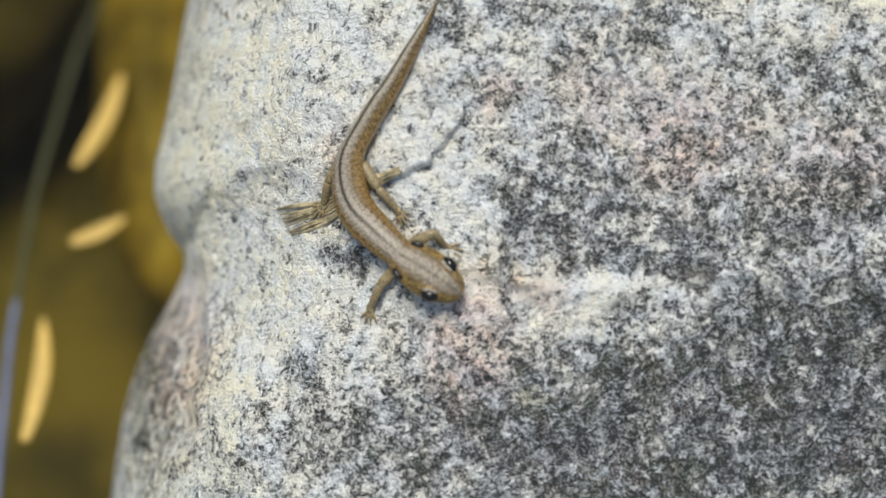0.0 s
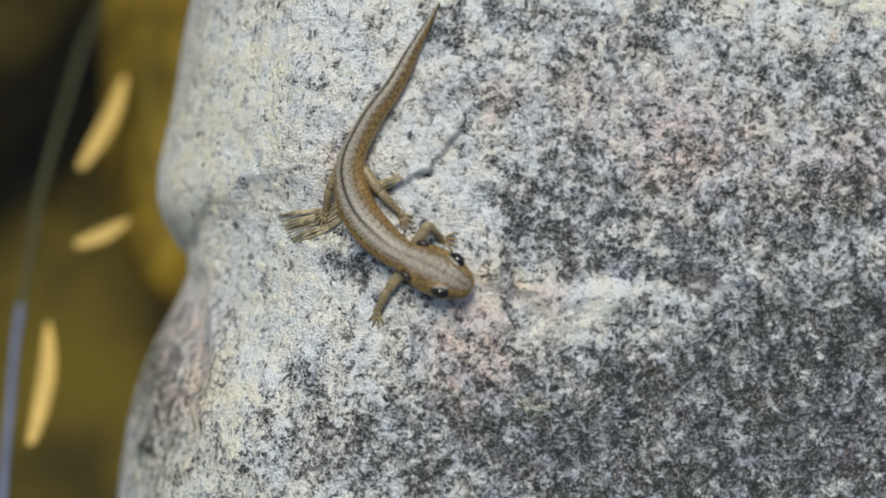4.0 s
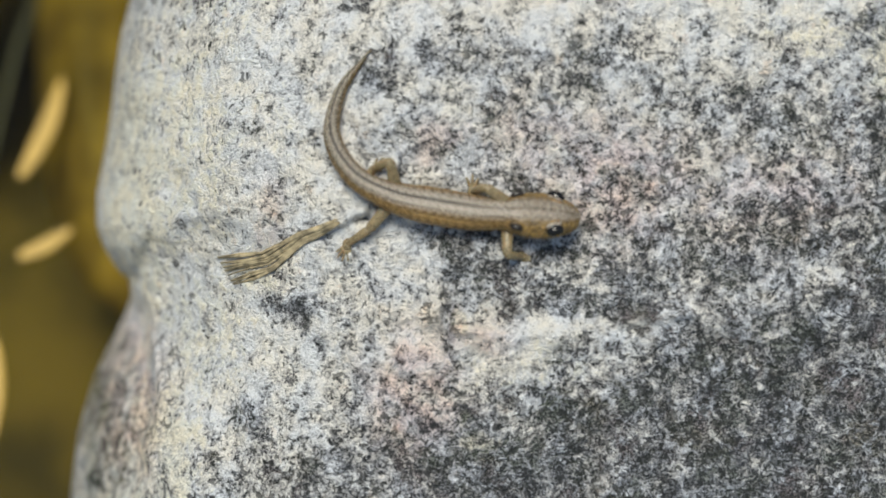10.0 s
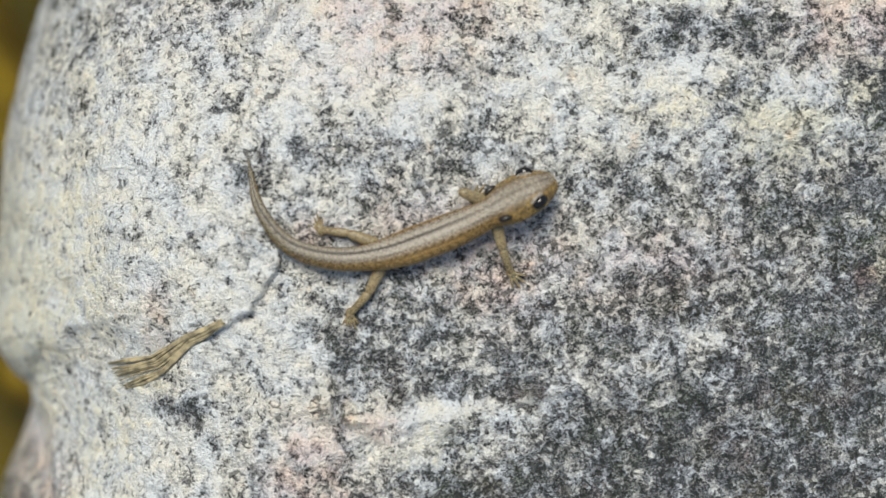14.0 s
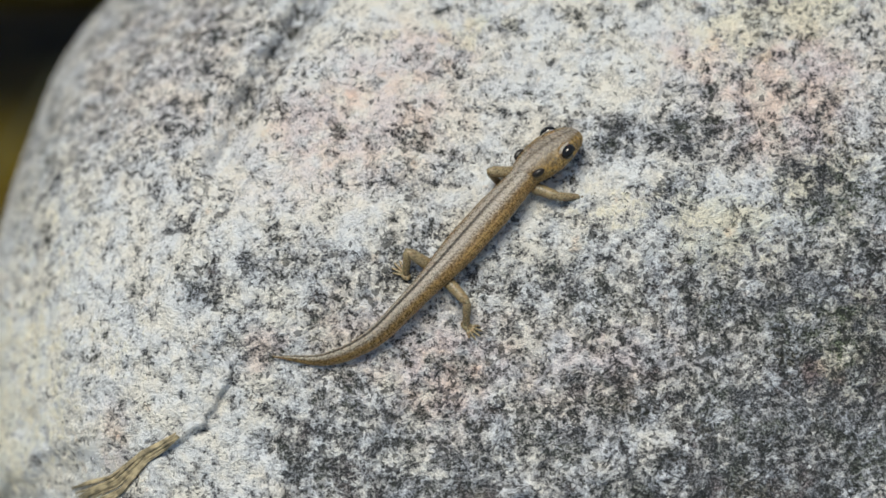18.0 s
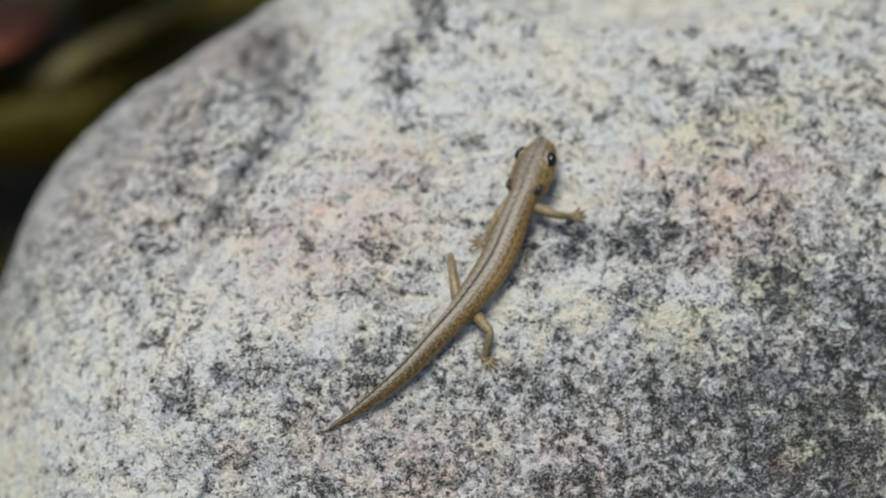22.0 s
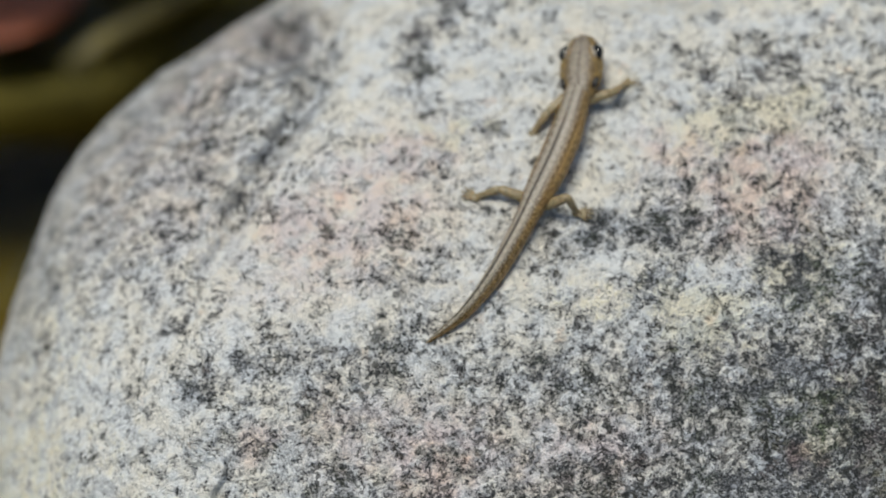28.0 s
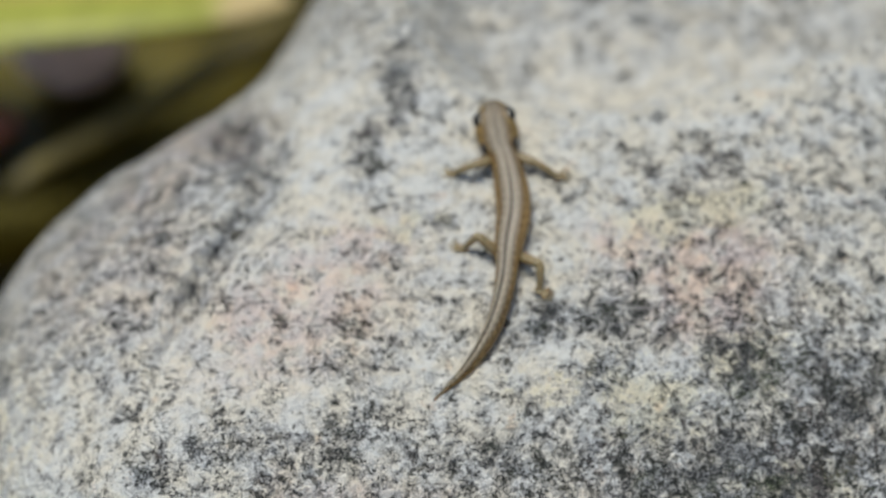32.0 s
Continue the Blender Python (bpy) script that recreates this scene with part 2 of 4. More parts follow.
def green_leaf():
    n = Nodes("green_leaf")
    sep = n.tree.nodes.new("ShaderNodeSeparateXYZ")
    n.put(sep, 0, n.coord)
    col = n.mix(n.ramp(n.noise(120, 4), 0.3, 0.7), (0.22, 0.24, 0.03), (0.32, 0.34, 0.045))
    veins = n.ramp(n.math("SINE", n.math("MULTIPLY", sep.outputs[1], 1900.0)), 0.6, 1.0)
    col = n.mix(n.math("MULTIPLY", veins, 0.35), col, (0.40, 0.40, 0.10))
    # the dry tip
    col = n.mix(n.ramp(n.math("ADD", sep.outputs[0], n.math("MULTIPLY", n.noise(200, 3), 0.008)), 0.046, 0.052), col, (0.48, 0.38, 0.19))
    return n.done(col, Roughness=0.45)


LEAF_GREEN = green_leaf()


def mud():
    n = Nodes("pond_mud")
    col = n.mix(n.ramp(n.noise(35, 5, 0.6), 0.35, 0.65), (0.045, 0.040, 0.015), (0.18, 0.145, 0.042))
    n.bump(n.noise(150, 4), 0.6, 0.004)
    return n.done(col, Roughness=0.8)


def water_skin():
    n = Nodes("pond_water")
    glass = n.tree.nodes.new("ShaderNodeBsdfTransparent")
    glass.inputs[0].default_value = (0.74, 0.70, 0.40, 1.0)
    gloss = n.tree.nodes.new("ShaderNodeBsdfGlossy")
    gloss.inputs["Roughness"].default_value = 0.03
    fres = n.tree.nodes.new("ShaderNodeFresnel")
    fres.inputs[0].default_value = 1.33
    mixer = n.tree.nodes.new("ShaderNodeMixShader")
    n.put(mixer, 0, fres.outputs[0])
    n.put(mixer, 1, glass.outputs[0])
    n.put(mixer, 2, gloss.outputs[0])
    n.tree.links.new(mixer.outputs[0], n.tree.nodes["Material Output"].inputs[0])
    return n.mat


MUD, WATER = mud(), water_skin()


# ---- meshes ----
def part(name, bm, material, parent=None, label="", smooth=True):
    me = bpy.data.meshes.new(name)
    bm.to_mesh(me)
    bm.free()
    if smooth:
        me.polygons.foreach_set("use_smooth", [True] * len(me.polygons))
    me.materials.append(material)
    ob = new(name, me)
    ob.parent = parent
    return tagged(ob, label)


def tube(rings, sides=14, close=True):
    """A skin over rings, each a list of sides points."""
    bm = bmesh.new()
    made = [[bm.verts.new(p) for p in ring] for ring in rings]
    for a, b in zip(made, made[1:]):
        for k in range(sides):
            bm.faces.new((a[k], a[(k + 1) % sides], b[(k + 1) % sides], b[k]))
    if close:
        bm.faces.new(made[0][::-1])
        bm.faces.new(made[-1])
    bmesh.ops.recalc_face_normals(bm, faces=bm.faces)
    return bm


# ---- the boulder: a face tilted 30 degrees, with its own plane (u to the right, v up the face, w out of it) ----
FACE = Matrix(((1, 0, 0, 0), (0, math.sin(radians(60)), -math.cos(radians(60)), 0), (0, math.cos(radians(60)), math.sin(radians(60)), 0.075), (0, 0, 0, 1)))
OUTLINE = [(-54.2, -75), (-50.2, -48), (-48.7, -36), (-47.7, -29), (-46.2, -21), (-43.2, -13), (-39.7, -7), (-37.2, -1.5), (-40.2, 3), (-42.2, 10), (-39.8, 21), (-38.2, 32.3), (-35.4, 42.9), (-31.3, 53.6), (-24.7, 68.9),
           (-17.3, 78.5), (-8.3, 85.8), (3.9, 91.9), (15.9, 97.9), (25.9, 106.9), (36.9, 122.9), (62, 160), (120, 168), (165, 115), (175, 20), (150, -70), (90, -110), (10, -105), (-40, -90)]
for _ in range(1):
    OUTLINE = [(p[0] * k + q[0] * (1 - k), p[1] * k + q[1] * (1 - k)) for p, q in zip(OUTLINE, OUTLINE[1:] + OUTLINE[:1]) for k in (0.75, 0.25)]


def lattice(x, y, seed):
    """Smooth value noise on arrays, about -1 to 1."""
    xi, yi = np.floor(x).astype(np.int64), np.floor(y).astype(np.int64)
    fx, fy = x - xi, y - yi
    fx, fy = fx * fx * (3 - 2 * fx), fy * fy * (3 - 2 * fy)

    def at(i, j):
        h = (i * 374761393 + j * 668265263 + seed * 144269) & 0xFFFFFFFF
        h = ((h ^ (h >> 13)) * 1274126177) & 0xFFFFFFFF
        return ((h ^ (h >> 16)) & 0xFFFF) / 32767.5 - 1.0

    a, b, c, d = at(xi, yi), at(xi + 1, yi), at(xi, yi + 1), at(xi + 1, yi + 1)
    return (a + (b - a) * fx) * (1 - fy) + (c + (d - c) * fx) * fy


def inside(u, v):
    """Distance in millimetres inside the boulder's outline (outside: minus)."""
    u, v = np.asarray(u, float), np.asarray(v, float)
    best, odd = np.full(u.shape, 1e9), np.zeros(u.shape, bool)
    for (x0, y0), (x1, y1) in zip(OUTLINE, OUTLINE[1:] + OUTLINE[:1]):
        dx, dy = x1 - x0, y1 - y0
        t = np.clip(((u - x0) * dx + (v - y0) * dy) / (dx * dx + dy * dy), 0, 1)
        best = np.minimum(best, np.hypot(u - x0 - t * dx, v - y0 - t * dy))
        if dy != 0:
            odd ^= ((y0 > v) != (y1 > v)) & (u < dx * (v - y0) / dy + x0)
    return np.where(odd, best, -best)


def along(u, v, line):
    """Distance to an open line, and the side of it (above: plus)."""
    best, side = np.full(np.shape(u), 1e9), np.zeros(np.shape(u))
    for (x0, y0), (x1, y1) in zip(line, line[1:]):
        dx, dy = x1 - x0, y1 - y0
        t = np.clip(((u - x0) * dx + (v - y0) * dy) / (dx * dx + dy * dy), 0, 1)
        d = np.hypot(u - x0 - t * dx, v - y0 - t * dy)
        near = d < best
        best, side = np.where(near, d, best), np.where(near, np.sign(dx * (v - y0) - dy * (u - x0)), side)
    return best, side


LEDGE = [(8.2, -2.0), (12.4, -2.7), (18.0, -3.3), (27.8, -3.8), (36.3, -2.4), (44.7, -1.7), (54.5, -0.4), (75, 3)]
CRACK = [(7.4, 2.5), (8.4, -1.5), (8.5, -4.4), (8.0, -9.0)]
FRACTURE = [(-20, 3.5), (-14, 4.6), (-9.4, 7.6), (-5.0, 8.8), (-1.0, 10.3), (2.6, 14.5), (3.6, 17.0), (3.0, 19.6), (0.5, 20.6)]
HOLES = [(-1.3, 10.2, 1.1, 0.45, 1.3), (10.4, -3.4, 2.0, 1.4, -1.1), (8.5, -2.6, 0.5, 1.6, 0.9), (16.5, -5.2, 1.8, 1.2, -0.8), (22, -5.4, 2.0, 1.2, -0.8), (28, -5.6, 2.2, 1.2, -0.7), (40, -4.0, 2.0, 1.3, -0.7)]
CREASE = [(5.6, 44.5), (8.4, 49.1), (12.2, 55.0), (16.7, 60.6), (21.4, 67.3), (24.9, 73.6), (26.1, 83.5)]
FLANK = [(-26, 16), (-27.8, 12.2), (-30.5, 7.4), (-33.6, 2.3), (-37, -2)]
DENTS = [(18.5, 79.8, 4, 6.5, 4.5), (-1.7, 71.0, 5, 7, 3), (8.1, 76.2, 4, 5, -2.2), (-9.5, 57.8, 4, 6, 1.2), (10.5, 64.0, 4, 6, -1.2), (3.4, 51.7, 6, 5, 1.2), (-24.3, 8.3, 4, 5, 1.8), (-31.3, 0.2, 3, 4, -1.2), (-26.8, 88.0, 5, 8, 1.5), (-6.0, 49.6, 6, 7, -1.4), (-24.2, 30.5, 5, 8, 1.4), (-17.2, 20.3, 4, 6, -0.8),
        (-20.3, -15.9, 3, 6, 0.9), (62.7, 20.2, 8, 5, 0.8), (48.6, -13.8, 9, 5, 0.9), (30.7, 24.1, 8, 5, -0.7), (64.7, 30.6, 7, 4, -0.7), (36.1, 83.6, 6, 7, 1.6), (57.8, 75.1, 9, 5, -1), (20.7, -19.7, 8, 4, 0.7)]
RIDGE = [(48, 79), (56, 75), (63, 72), (71, 70.5), (79, 69.5), (88, 70.5), (96, 72), (110, 75), (140, 84)]
LOBE = [(-34, 4), (-32, -4), (-29, -14), (-31, -24), (-40, -34), (-48, -50)]


def broad(u, v):
    """The large shape in millimetres: how far the rock stands out of its plane."""
    return swell(inside(u, v), u, v)


def swell(d, u, v):
    q = 1 - np.clip(d, 0, 44) / 44
    w = -56 * (1 - np.sqrt(np.maximum(1 - q * q, 0))) - 30.0 * np.clip(-d, 0, None)
    high, low, far = np.clip(v - 26, 0, None), np.clip(-10 - v, 0, None), np.clip(u - 45, 0, None)
    return w - 0.22 * high * high / (high + 14) - 0.001 * high**2 - 0.0012 * low**2 - 0.0006 * far**2


def shape(u, v):
    u, v = np.asarray(u, float), np.asarray(v, float)
    d = inside(u, v)
    w = swell(d, u, v)
    rim = 0.4 + 2.2 * np.clip(1 - d / 30, 0, 1)
    w = w + rim * (0.9 * lattice(u / 22, v / 22, 3) + 0.5 * lattice(u / 9, v / 9, 5))
    wob_u, wob_v = u + 1.2 * lattice(u / 4, v / 4, 31), v + 1.2 * lattice(u / 4, v / 4, 32) + 0.5 * lattice(u / 1.3, v / 1.3, 30)
    d, side = along(wob_u, wob_v, LEDGE)
    block = 0.55 + 0.75 * np.clip(lattice(u / 3.2, v / 2.4, 43) + 0.35, 0, 1)
    w = w + np.where(side < 0, 1.5 * block, -0.3) * np.exp(-d / 6) * np.clip(d / 0.8, 0, 1)
    d, side = along(u + 0.5 * lattice(u / 1.5, v / 1.5, 34), v, CRACK)
    w = w - (0.4 + 0.3 * lattice(u / 1.3, v / 1.3, 36)) * np.exp(-(d / 0.4) ** 2) + np.where(side > 0, 0.5, 0.0) * np.exp(-d / 3) * np.clip(d / 0.4, 0, 1)
    d, side = along(u + 0.7 * lattice(u / 2, v / 2, 33), v + 0.5 * lattice(u / 1.7, v / 1.7, 35), FRACTURE)
    w = w + (np.where(side > 0, 1.1 + 0.4 * lattice(u / 3, v / 3, 45), 0.0) * np.exp(-d / 5) * np.clip(d / 0.6, 0, 1) - np.where(side < 0, 0.35 + 0.35 * lattice(u / 1.9, v / 1.9, 47), 0.0) * np.exp(-d / 0.8)) * np.clip((u + 14) / 8, 0, 1)
    d, side = along(wob_u, wob_v, CREASE)
    w = w - (2.6 + 1.0 * lattice(u / 5, v / 5, 37)) * np.exp(-(d / 1.8) ** 2) - np.where(side > 0, 2.2, 0.0) * np.exp(-d / 12) * np.clip(d / 1.5, 0, 1) + np.where(side > 0, 1.6, 0.0) * np.exp(-((d - 3.6) / 1.6) ** 2)
    d, side = along(wob_u, wob_v, FLANK)
    w = w - (1.6 + 0.5 * lattice(u / 4, v / 4, 39)) * np.exp(-(d / 1.6) ** 2)
    for cu, cv, ru, rv, deep in DENTS:
        w = w - deep * np.exp(-((wob_u - cu) / ru) ** 2 - ((wob_v - cv) / rv) ** 2)
    for cu, cv, ru, rv, deep in HOLES:
        w = w - deep * np.exp(-((u - cu) / ru) ** 2 - ((v - cv) / rv) ** 2)
    d, side = along(wob_u, wob_v, RIDGE)
    w = w - np.where(side > 0, 22.0, 0.0) * np.clip(d / 9, 0, 1) * np.clip((u - 46) / 12, 0, 1)
    d, side = along(wob_u, wob_v, LOBE)
    w = w - np.where(side < 0, 5.0, 0.0) * np.clip(d / 3.0, 0, 1) * np.clip((-v + 6) / 10, 0, 1)
    return w


def rough(u, v):
    """The grain of the surface."""
    r = 0.20 * lattice(u / 3.1, v / 3.1, 7) + 0.16 * lattice(u / 1.5, v / 1.5, 9) + 0.12 * lattice(u / 0.8, v / 0.8, 11) + 0.06 * lattice(u / 0.45, v / 0.45, 13)
    lumps = np.clip(lattice(u / 7, v / 7, 21) + 0.2, 0, 1) * np.abs(lattice(u / 1.3, v / 1.3, 23))
    pit = lattice(u / 1.1, v / 1.1, 17) * 0.6 + lattice(u / 2.3, v / 2.3, 19)
    chip = lattice(u / 5.5 + 0.3 * lattice(u / 2, v / 2, 27), v / 5.5, 25)
    flakes = 0.25 * np.clip((chip - 0.1) / 0.06, 0, 1)
    return 1.2 * r + 0.5 * lumps + 1.3 * flakes - 0.6 * np.clip(pit - 0.7, 0, None)


# stains, minerals, and painted shade and light on the face: middle, half-widths, turn and strength
# the first spot paints the shaded side face of the lower-left lobe
DARK_LOW = [(-39, -20, 5, 11, 0, 0.9), (15.8, 5.2, 10, 7, 0, 0.55), (20.8, 23.1, 5, 4, 0, 0.28), (40.7, -6.8, 8, 6, -20, 0.9), (47.6, -16.7, 12, 9, 0, 1), (22.7, -23.7, 11, 4, 10, 0.8), (35.7, -14.7, 8, 5, 20, 0.9), (-10.2, -1.8, 2.2, 2.6, 30, 1.2), (26.7, -1.3, 9, 1.6, 0, 0.9), (-17.3, -16.8, 3, 5, 20, 0.8), (-4.2, -20.7, 8, 2, 0, 0.6), (38.7, -25.7, 16, 6, 0, 1), (8.8, -3.8, 0.9, 5, 0, 1),
        # broad spots low down: dark lichen together with the face's painted falloff of light
        (28.7, -20.7, 26, 8, 0, 0.85), (58.6, -11.8, 10, 12, 0, 0.9), (14.8, 12.2, 5, 4, 0, 0.25), (52.6, 10.2, 4, 7, 20, 0.35), (37.7, 4.2, 9, 5, 0, 0.5), (64.6, -7.8, 16, 12, 0, 1), (14.8, -19.7, 14, 6, 0, 0.8), (80.5, -1.8, 12, 14, 0, 0.9), (36.7, -6.8, 9, 4, 10, 0.8), (50.6, 4.2, 8, 6, 0, 0.6), (30.7, 3.2, 6, 4, 0, 0.6), (62.6, -15.8, 34, 16, 0, 0.75),
        (28.7, -21.7, 34, 9, 0, 0.6), (46.6, 2.2, 16, 7, 0, 0.45), (81.4, 10, 20, 14, 0, 0.5), (32, -24, 36, 9, 0, 0.9), (60, -22, 20, 12, 0, 1), (-12, -24, 12, 5, 0, 0.5), (30, -2.2, 3, 1.5, 0, 1), (24, -10, 5, 3, 10, 0.7), (40, -12, 14, 6, 0, 0.7)]
# broad weak spots at the upper left paint the shade of the flank turned away
DARK_HIGH = [(16.2, 29.1, 9, 2.6, -12, 0.6), (64.8, 38, 5, 3.5, -20, 0.7), (69.2, 44.5, 1.1, 1.1, 0, 1.4), (81.4, 29.7, 8, 6, -20, 0.6), (55.5, 39, 3.5, 2.5, 0, 0.8), (52.6, 21.1, 15, 4, -10, 0.35), (45.2, 57.1, 1.4, 1.2, 0, 0.9), (74.7, 59.7, 0.8, 1.6, 0, 0.9), (84.2, 60.9, 3, 2.5, 0, 0.5), (35.9, 71.1, 2.2, 6, 0, 0.9), (67.9, 14, 10, 4, 0, 0.6), (79.3, 14.1, 12, 8, 0, 0.75),
        # the spots along CREASE and in its hollow are shade put into the colour
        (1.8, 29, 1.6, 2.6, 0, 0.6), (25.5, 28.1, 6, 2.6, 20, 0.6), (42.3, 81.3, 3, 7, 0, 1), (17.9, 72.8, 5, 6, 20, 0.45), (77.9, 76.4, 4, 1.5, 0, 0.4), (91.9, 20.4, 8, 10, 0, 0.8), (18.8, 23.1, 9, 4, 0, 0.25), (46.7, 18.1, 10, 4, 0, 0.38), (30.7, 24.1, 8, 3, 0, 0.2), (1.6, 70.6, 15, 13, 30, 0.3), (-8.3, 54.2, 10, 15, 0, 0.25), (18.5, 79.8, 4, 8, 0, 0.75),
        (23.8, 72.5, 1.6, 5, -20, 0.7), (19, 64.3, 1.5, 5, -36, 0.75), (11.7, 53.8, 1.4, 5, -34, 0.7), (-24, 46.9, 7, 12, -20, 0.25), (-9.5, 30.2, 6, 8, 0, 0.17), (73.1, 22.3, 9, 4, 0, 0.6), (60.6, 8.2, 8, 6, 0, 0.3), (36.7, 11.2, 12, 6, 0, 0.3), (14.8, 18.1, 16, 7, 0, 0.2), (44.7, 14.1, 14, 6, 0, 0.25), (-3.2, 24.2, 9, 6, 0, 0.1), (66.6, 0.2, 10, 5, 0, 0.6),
        (51.1, 41.6, 1.3, 1.2, 0, 1.3), (66, 36.5, 5, 3.5, 0, 0.6), (80, 30, 6, 5, 0, 0.65), (62, 31, 3, 2, 30, 0.8), (57, 22, 6, 3, 0, 0.6), (12, 28.8, 5, 2.2, 0, 0.5), (0.3, 28, 1.2, 2.6, 20, 0.8), (78, 16, 8, 5, 0, 0.9), (85, 9, 8, 7, 0, 1), (70, 8, 10, 5, 0, 0.8), (52, 8, 12, 4, 0, 0.6), (4, 20, 9, 4, 0, 0.35)]
PINK = [(-36, -14, 5, 9, 0, 1.1), (-2, 60, 12, 12, 0, 0.4), (79, 40, 8, 5, 0, 1.0), (20, 48, 9, 6, 10, 0.9), (79.5, 6, 1.0, 1.0, 0, 1.6), (52, 12, 9, 3, 0, 0.8), (29.7, 13.2, 5, 6, 0, 1.2), (4.8, -11.7, 5, 7, 0, 1), (9.8, -2.8, 0.9, 1.6, 0, 1.6), (11.8, -4.8, 3, 2, 0, 0.8), (12.4, 82.5, 8, 7, 0, 0.7), (4.9, 74.0, 7, 6, 0, 0.6), (7.8, 19.1, 3, 2, 0, 0.7), (20.8, 18.1, 6, 5, 0, 0.6), (-52.0, -18.7, 5, 9, 0, 1.2), (24.3, 47.3, 13, 8, 20, 0.8), (79.7, 44.7, 10, 5, 10, 1.1), (33.6, 54.9, 6, 4, 0, 0.8),
        (31.7, 14.1, 8, 5, 0, 0.7), (76.5, 7.1, 1.4, 1.4, 0, 1.5), (69.2, 48.8, 4, 3, 0, 0.9), (-13.2, 11.2, 2, 4, 0, 0.6), (45.7, 10.2, 8, 6, 0, 0.5)]
YELLOW = [(-33, 15, 7, 18, 0, 0.9), (-38, -20, 6, 12, 0, 1.0), (68, 27, 7, 5, -20, 0.8), (82.5, 52, 8, 2, 14, 1.1), (80, 30, 7, 5, 0, 0.6), (85, 9, 8, 7, 0, 0.7), (79.5, 6, 1.2, 1.2, 0, 1.5), (13, -17, 3, 2, 0, 0.7), (-24.4, 20.4, 8, 13, 0, 0.6), (-13.2, 23.3, 5, 5, 0, 0.4), (-36.5, -28.0, 7, 7, 0, 1), (-22.6, -4.9, 6, 8, 0, 0.6), (-15.3, 4.2, 4, 3, 0, 0.7), (-29.3, -21.9, 6, 10, 0, 0.8), (76.7, 53.3, 8, 2.2, 12, 1.1), (64.7, 29.5, 7, 4, -20, 0.5), (39.9, 57.1, 4, 2, 0, 0.8), (29.5, 58.1, 0.9, 0.9, 0, 1.2), (45.2, 57.1, 1.4, 1.2, 0, 1.2), (-20.5, 39.2, 9, 16, 0, 0.4),
        (54.4, 30.5, 6, 3, 0, 0.5), (20.7, -8.8, 8, 3, 0, 0.4), (9.8, -2.8, 0.8, 1.5, 0, 1.6)]
PALE = [(-1, 12, 7, 7, 20, 1.3), (3, 5, 4, 5, 0, 1.2), (67.9, 27, 6, 4.5, -20, 1.1), (54, -3.6, 2.2, 1.6, 0, 1.2), (-2.2, 15.2, 7, 7, 20, 1.1), (1.8, 8.2, 4, 4, 0, 1), (19.7, -7.8, 9, 3, 0, 0.7), (12.8, -4.0, 4, 1.5, 0, 1.2), (20.7, -4.6, 5, 1.3, 0, 1.2), (29.7, -5.0, 6, 1.4, 0, 1.2), (37.7, -3.6, 4, 1.5, 0, 1.1), (-6.2, 27.2, 9, 7, 0, 0.6), (-21.4, -12.9, 7, 9, 0, 0.9), (33.7, -4.8, 4, 2, 0, 1), (-14.3, -6.8, 6, 7, 0, 0.8), (33.9, 78.6, 10, 10, 0, 1),
        (52.6, 66.7, 18, 10, 0, 0.9), (67.2, 52.1, 7, 4, 0, 0.9), (20.3, 35.5, 4, 3, 0, 1), (42.7, 27.1, 6, 3, 0, 0.6), (56.5, 32.6, 8, 3, 0, 0.9)]
# the spots down the left rim lighten it in colour, as if lit from the left
PALE_HIGH = [(16.8, 22.1, 24, 9, 0, 0.3), (-21.2, 10.2, 12, 24, 0, 0.6), (37.8, 57.1, 26, 12, 0, 0.6), (-2.2, 21.2, 6, 5, 0, 0.9), (78.9, 75.4, 30, 13, 0, 0.9), (-7.7, 36.6, 12, 12, 0, 0.7), (10.8, 42.9, 12, 8, 0, 0.7), (64.7, 28.5, 6, 4, -20, 0.8), (43.7, 13.1, 5, 3, 0, 0.5), (4.8, -5.8, 3, 3, 0, 0.8), (55.6, 0.2, 4, 2.5, 0, 0.9), (-25.4, 22.4, 8, 15, 0, 1),
        (-33.8, 6.3, 7, 16, 0, 1), (-35.4, -21.9, 5, 12, 0, 0.7), (-30.2, -3.9, 6, 6, 0, 0.8), (-13.6, 28.1, 8, 8, 0, 0.9), (12.0, 38.6, 9, 5, 0, 0.9), (40.9, 34.6, 8, 3, 0, 0.9), (70.0, 33.8, 6, 2.5, 0, 0.8), (26.3, 51.6, 9, 5, 0, 0.8), (55.6, 47.6, 9, 4, 0, 0.8), (31.6, 64.7, 10, 8, 0, 0.9)]


def stains_and_light(u, v, spots, seed):
    total = np.zeros(u.shape)
    du = 1.8 * lattice(u / 3.5, v / 3.5, seed) + 0.8 * lattice(u / 1.2, v / 1.2, seed + 1)
    dv = 1.8 * lattice(u / 3.5, v / 3.5, seed + 2) + 0.8 * lattice(u / 1.2, v / 1.2, seed + 3)
    for cu, cv, ru, rv, turn, strength in spots:
        c, s = math.cos(radians(turn)), math.sin(radians(turn))
        k = min(1.0, ru / 3)
        x, y = u - cu + du * k, v - cv + dv * k
        r = ((x * c + y * s) / ru) ** 2 + ((y * c - x * s) / rv) ** 2
        total = np.maximum(total, strength * np.clip(1.5 * np.exp(-r), 0, 1))
    return np.clip(total, 0, 1)


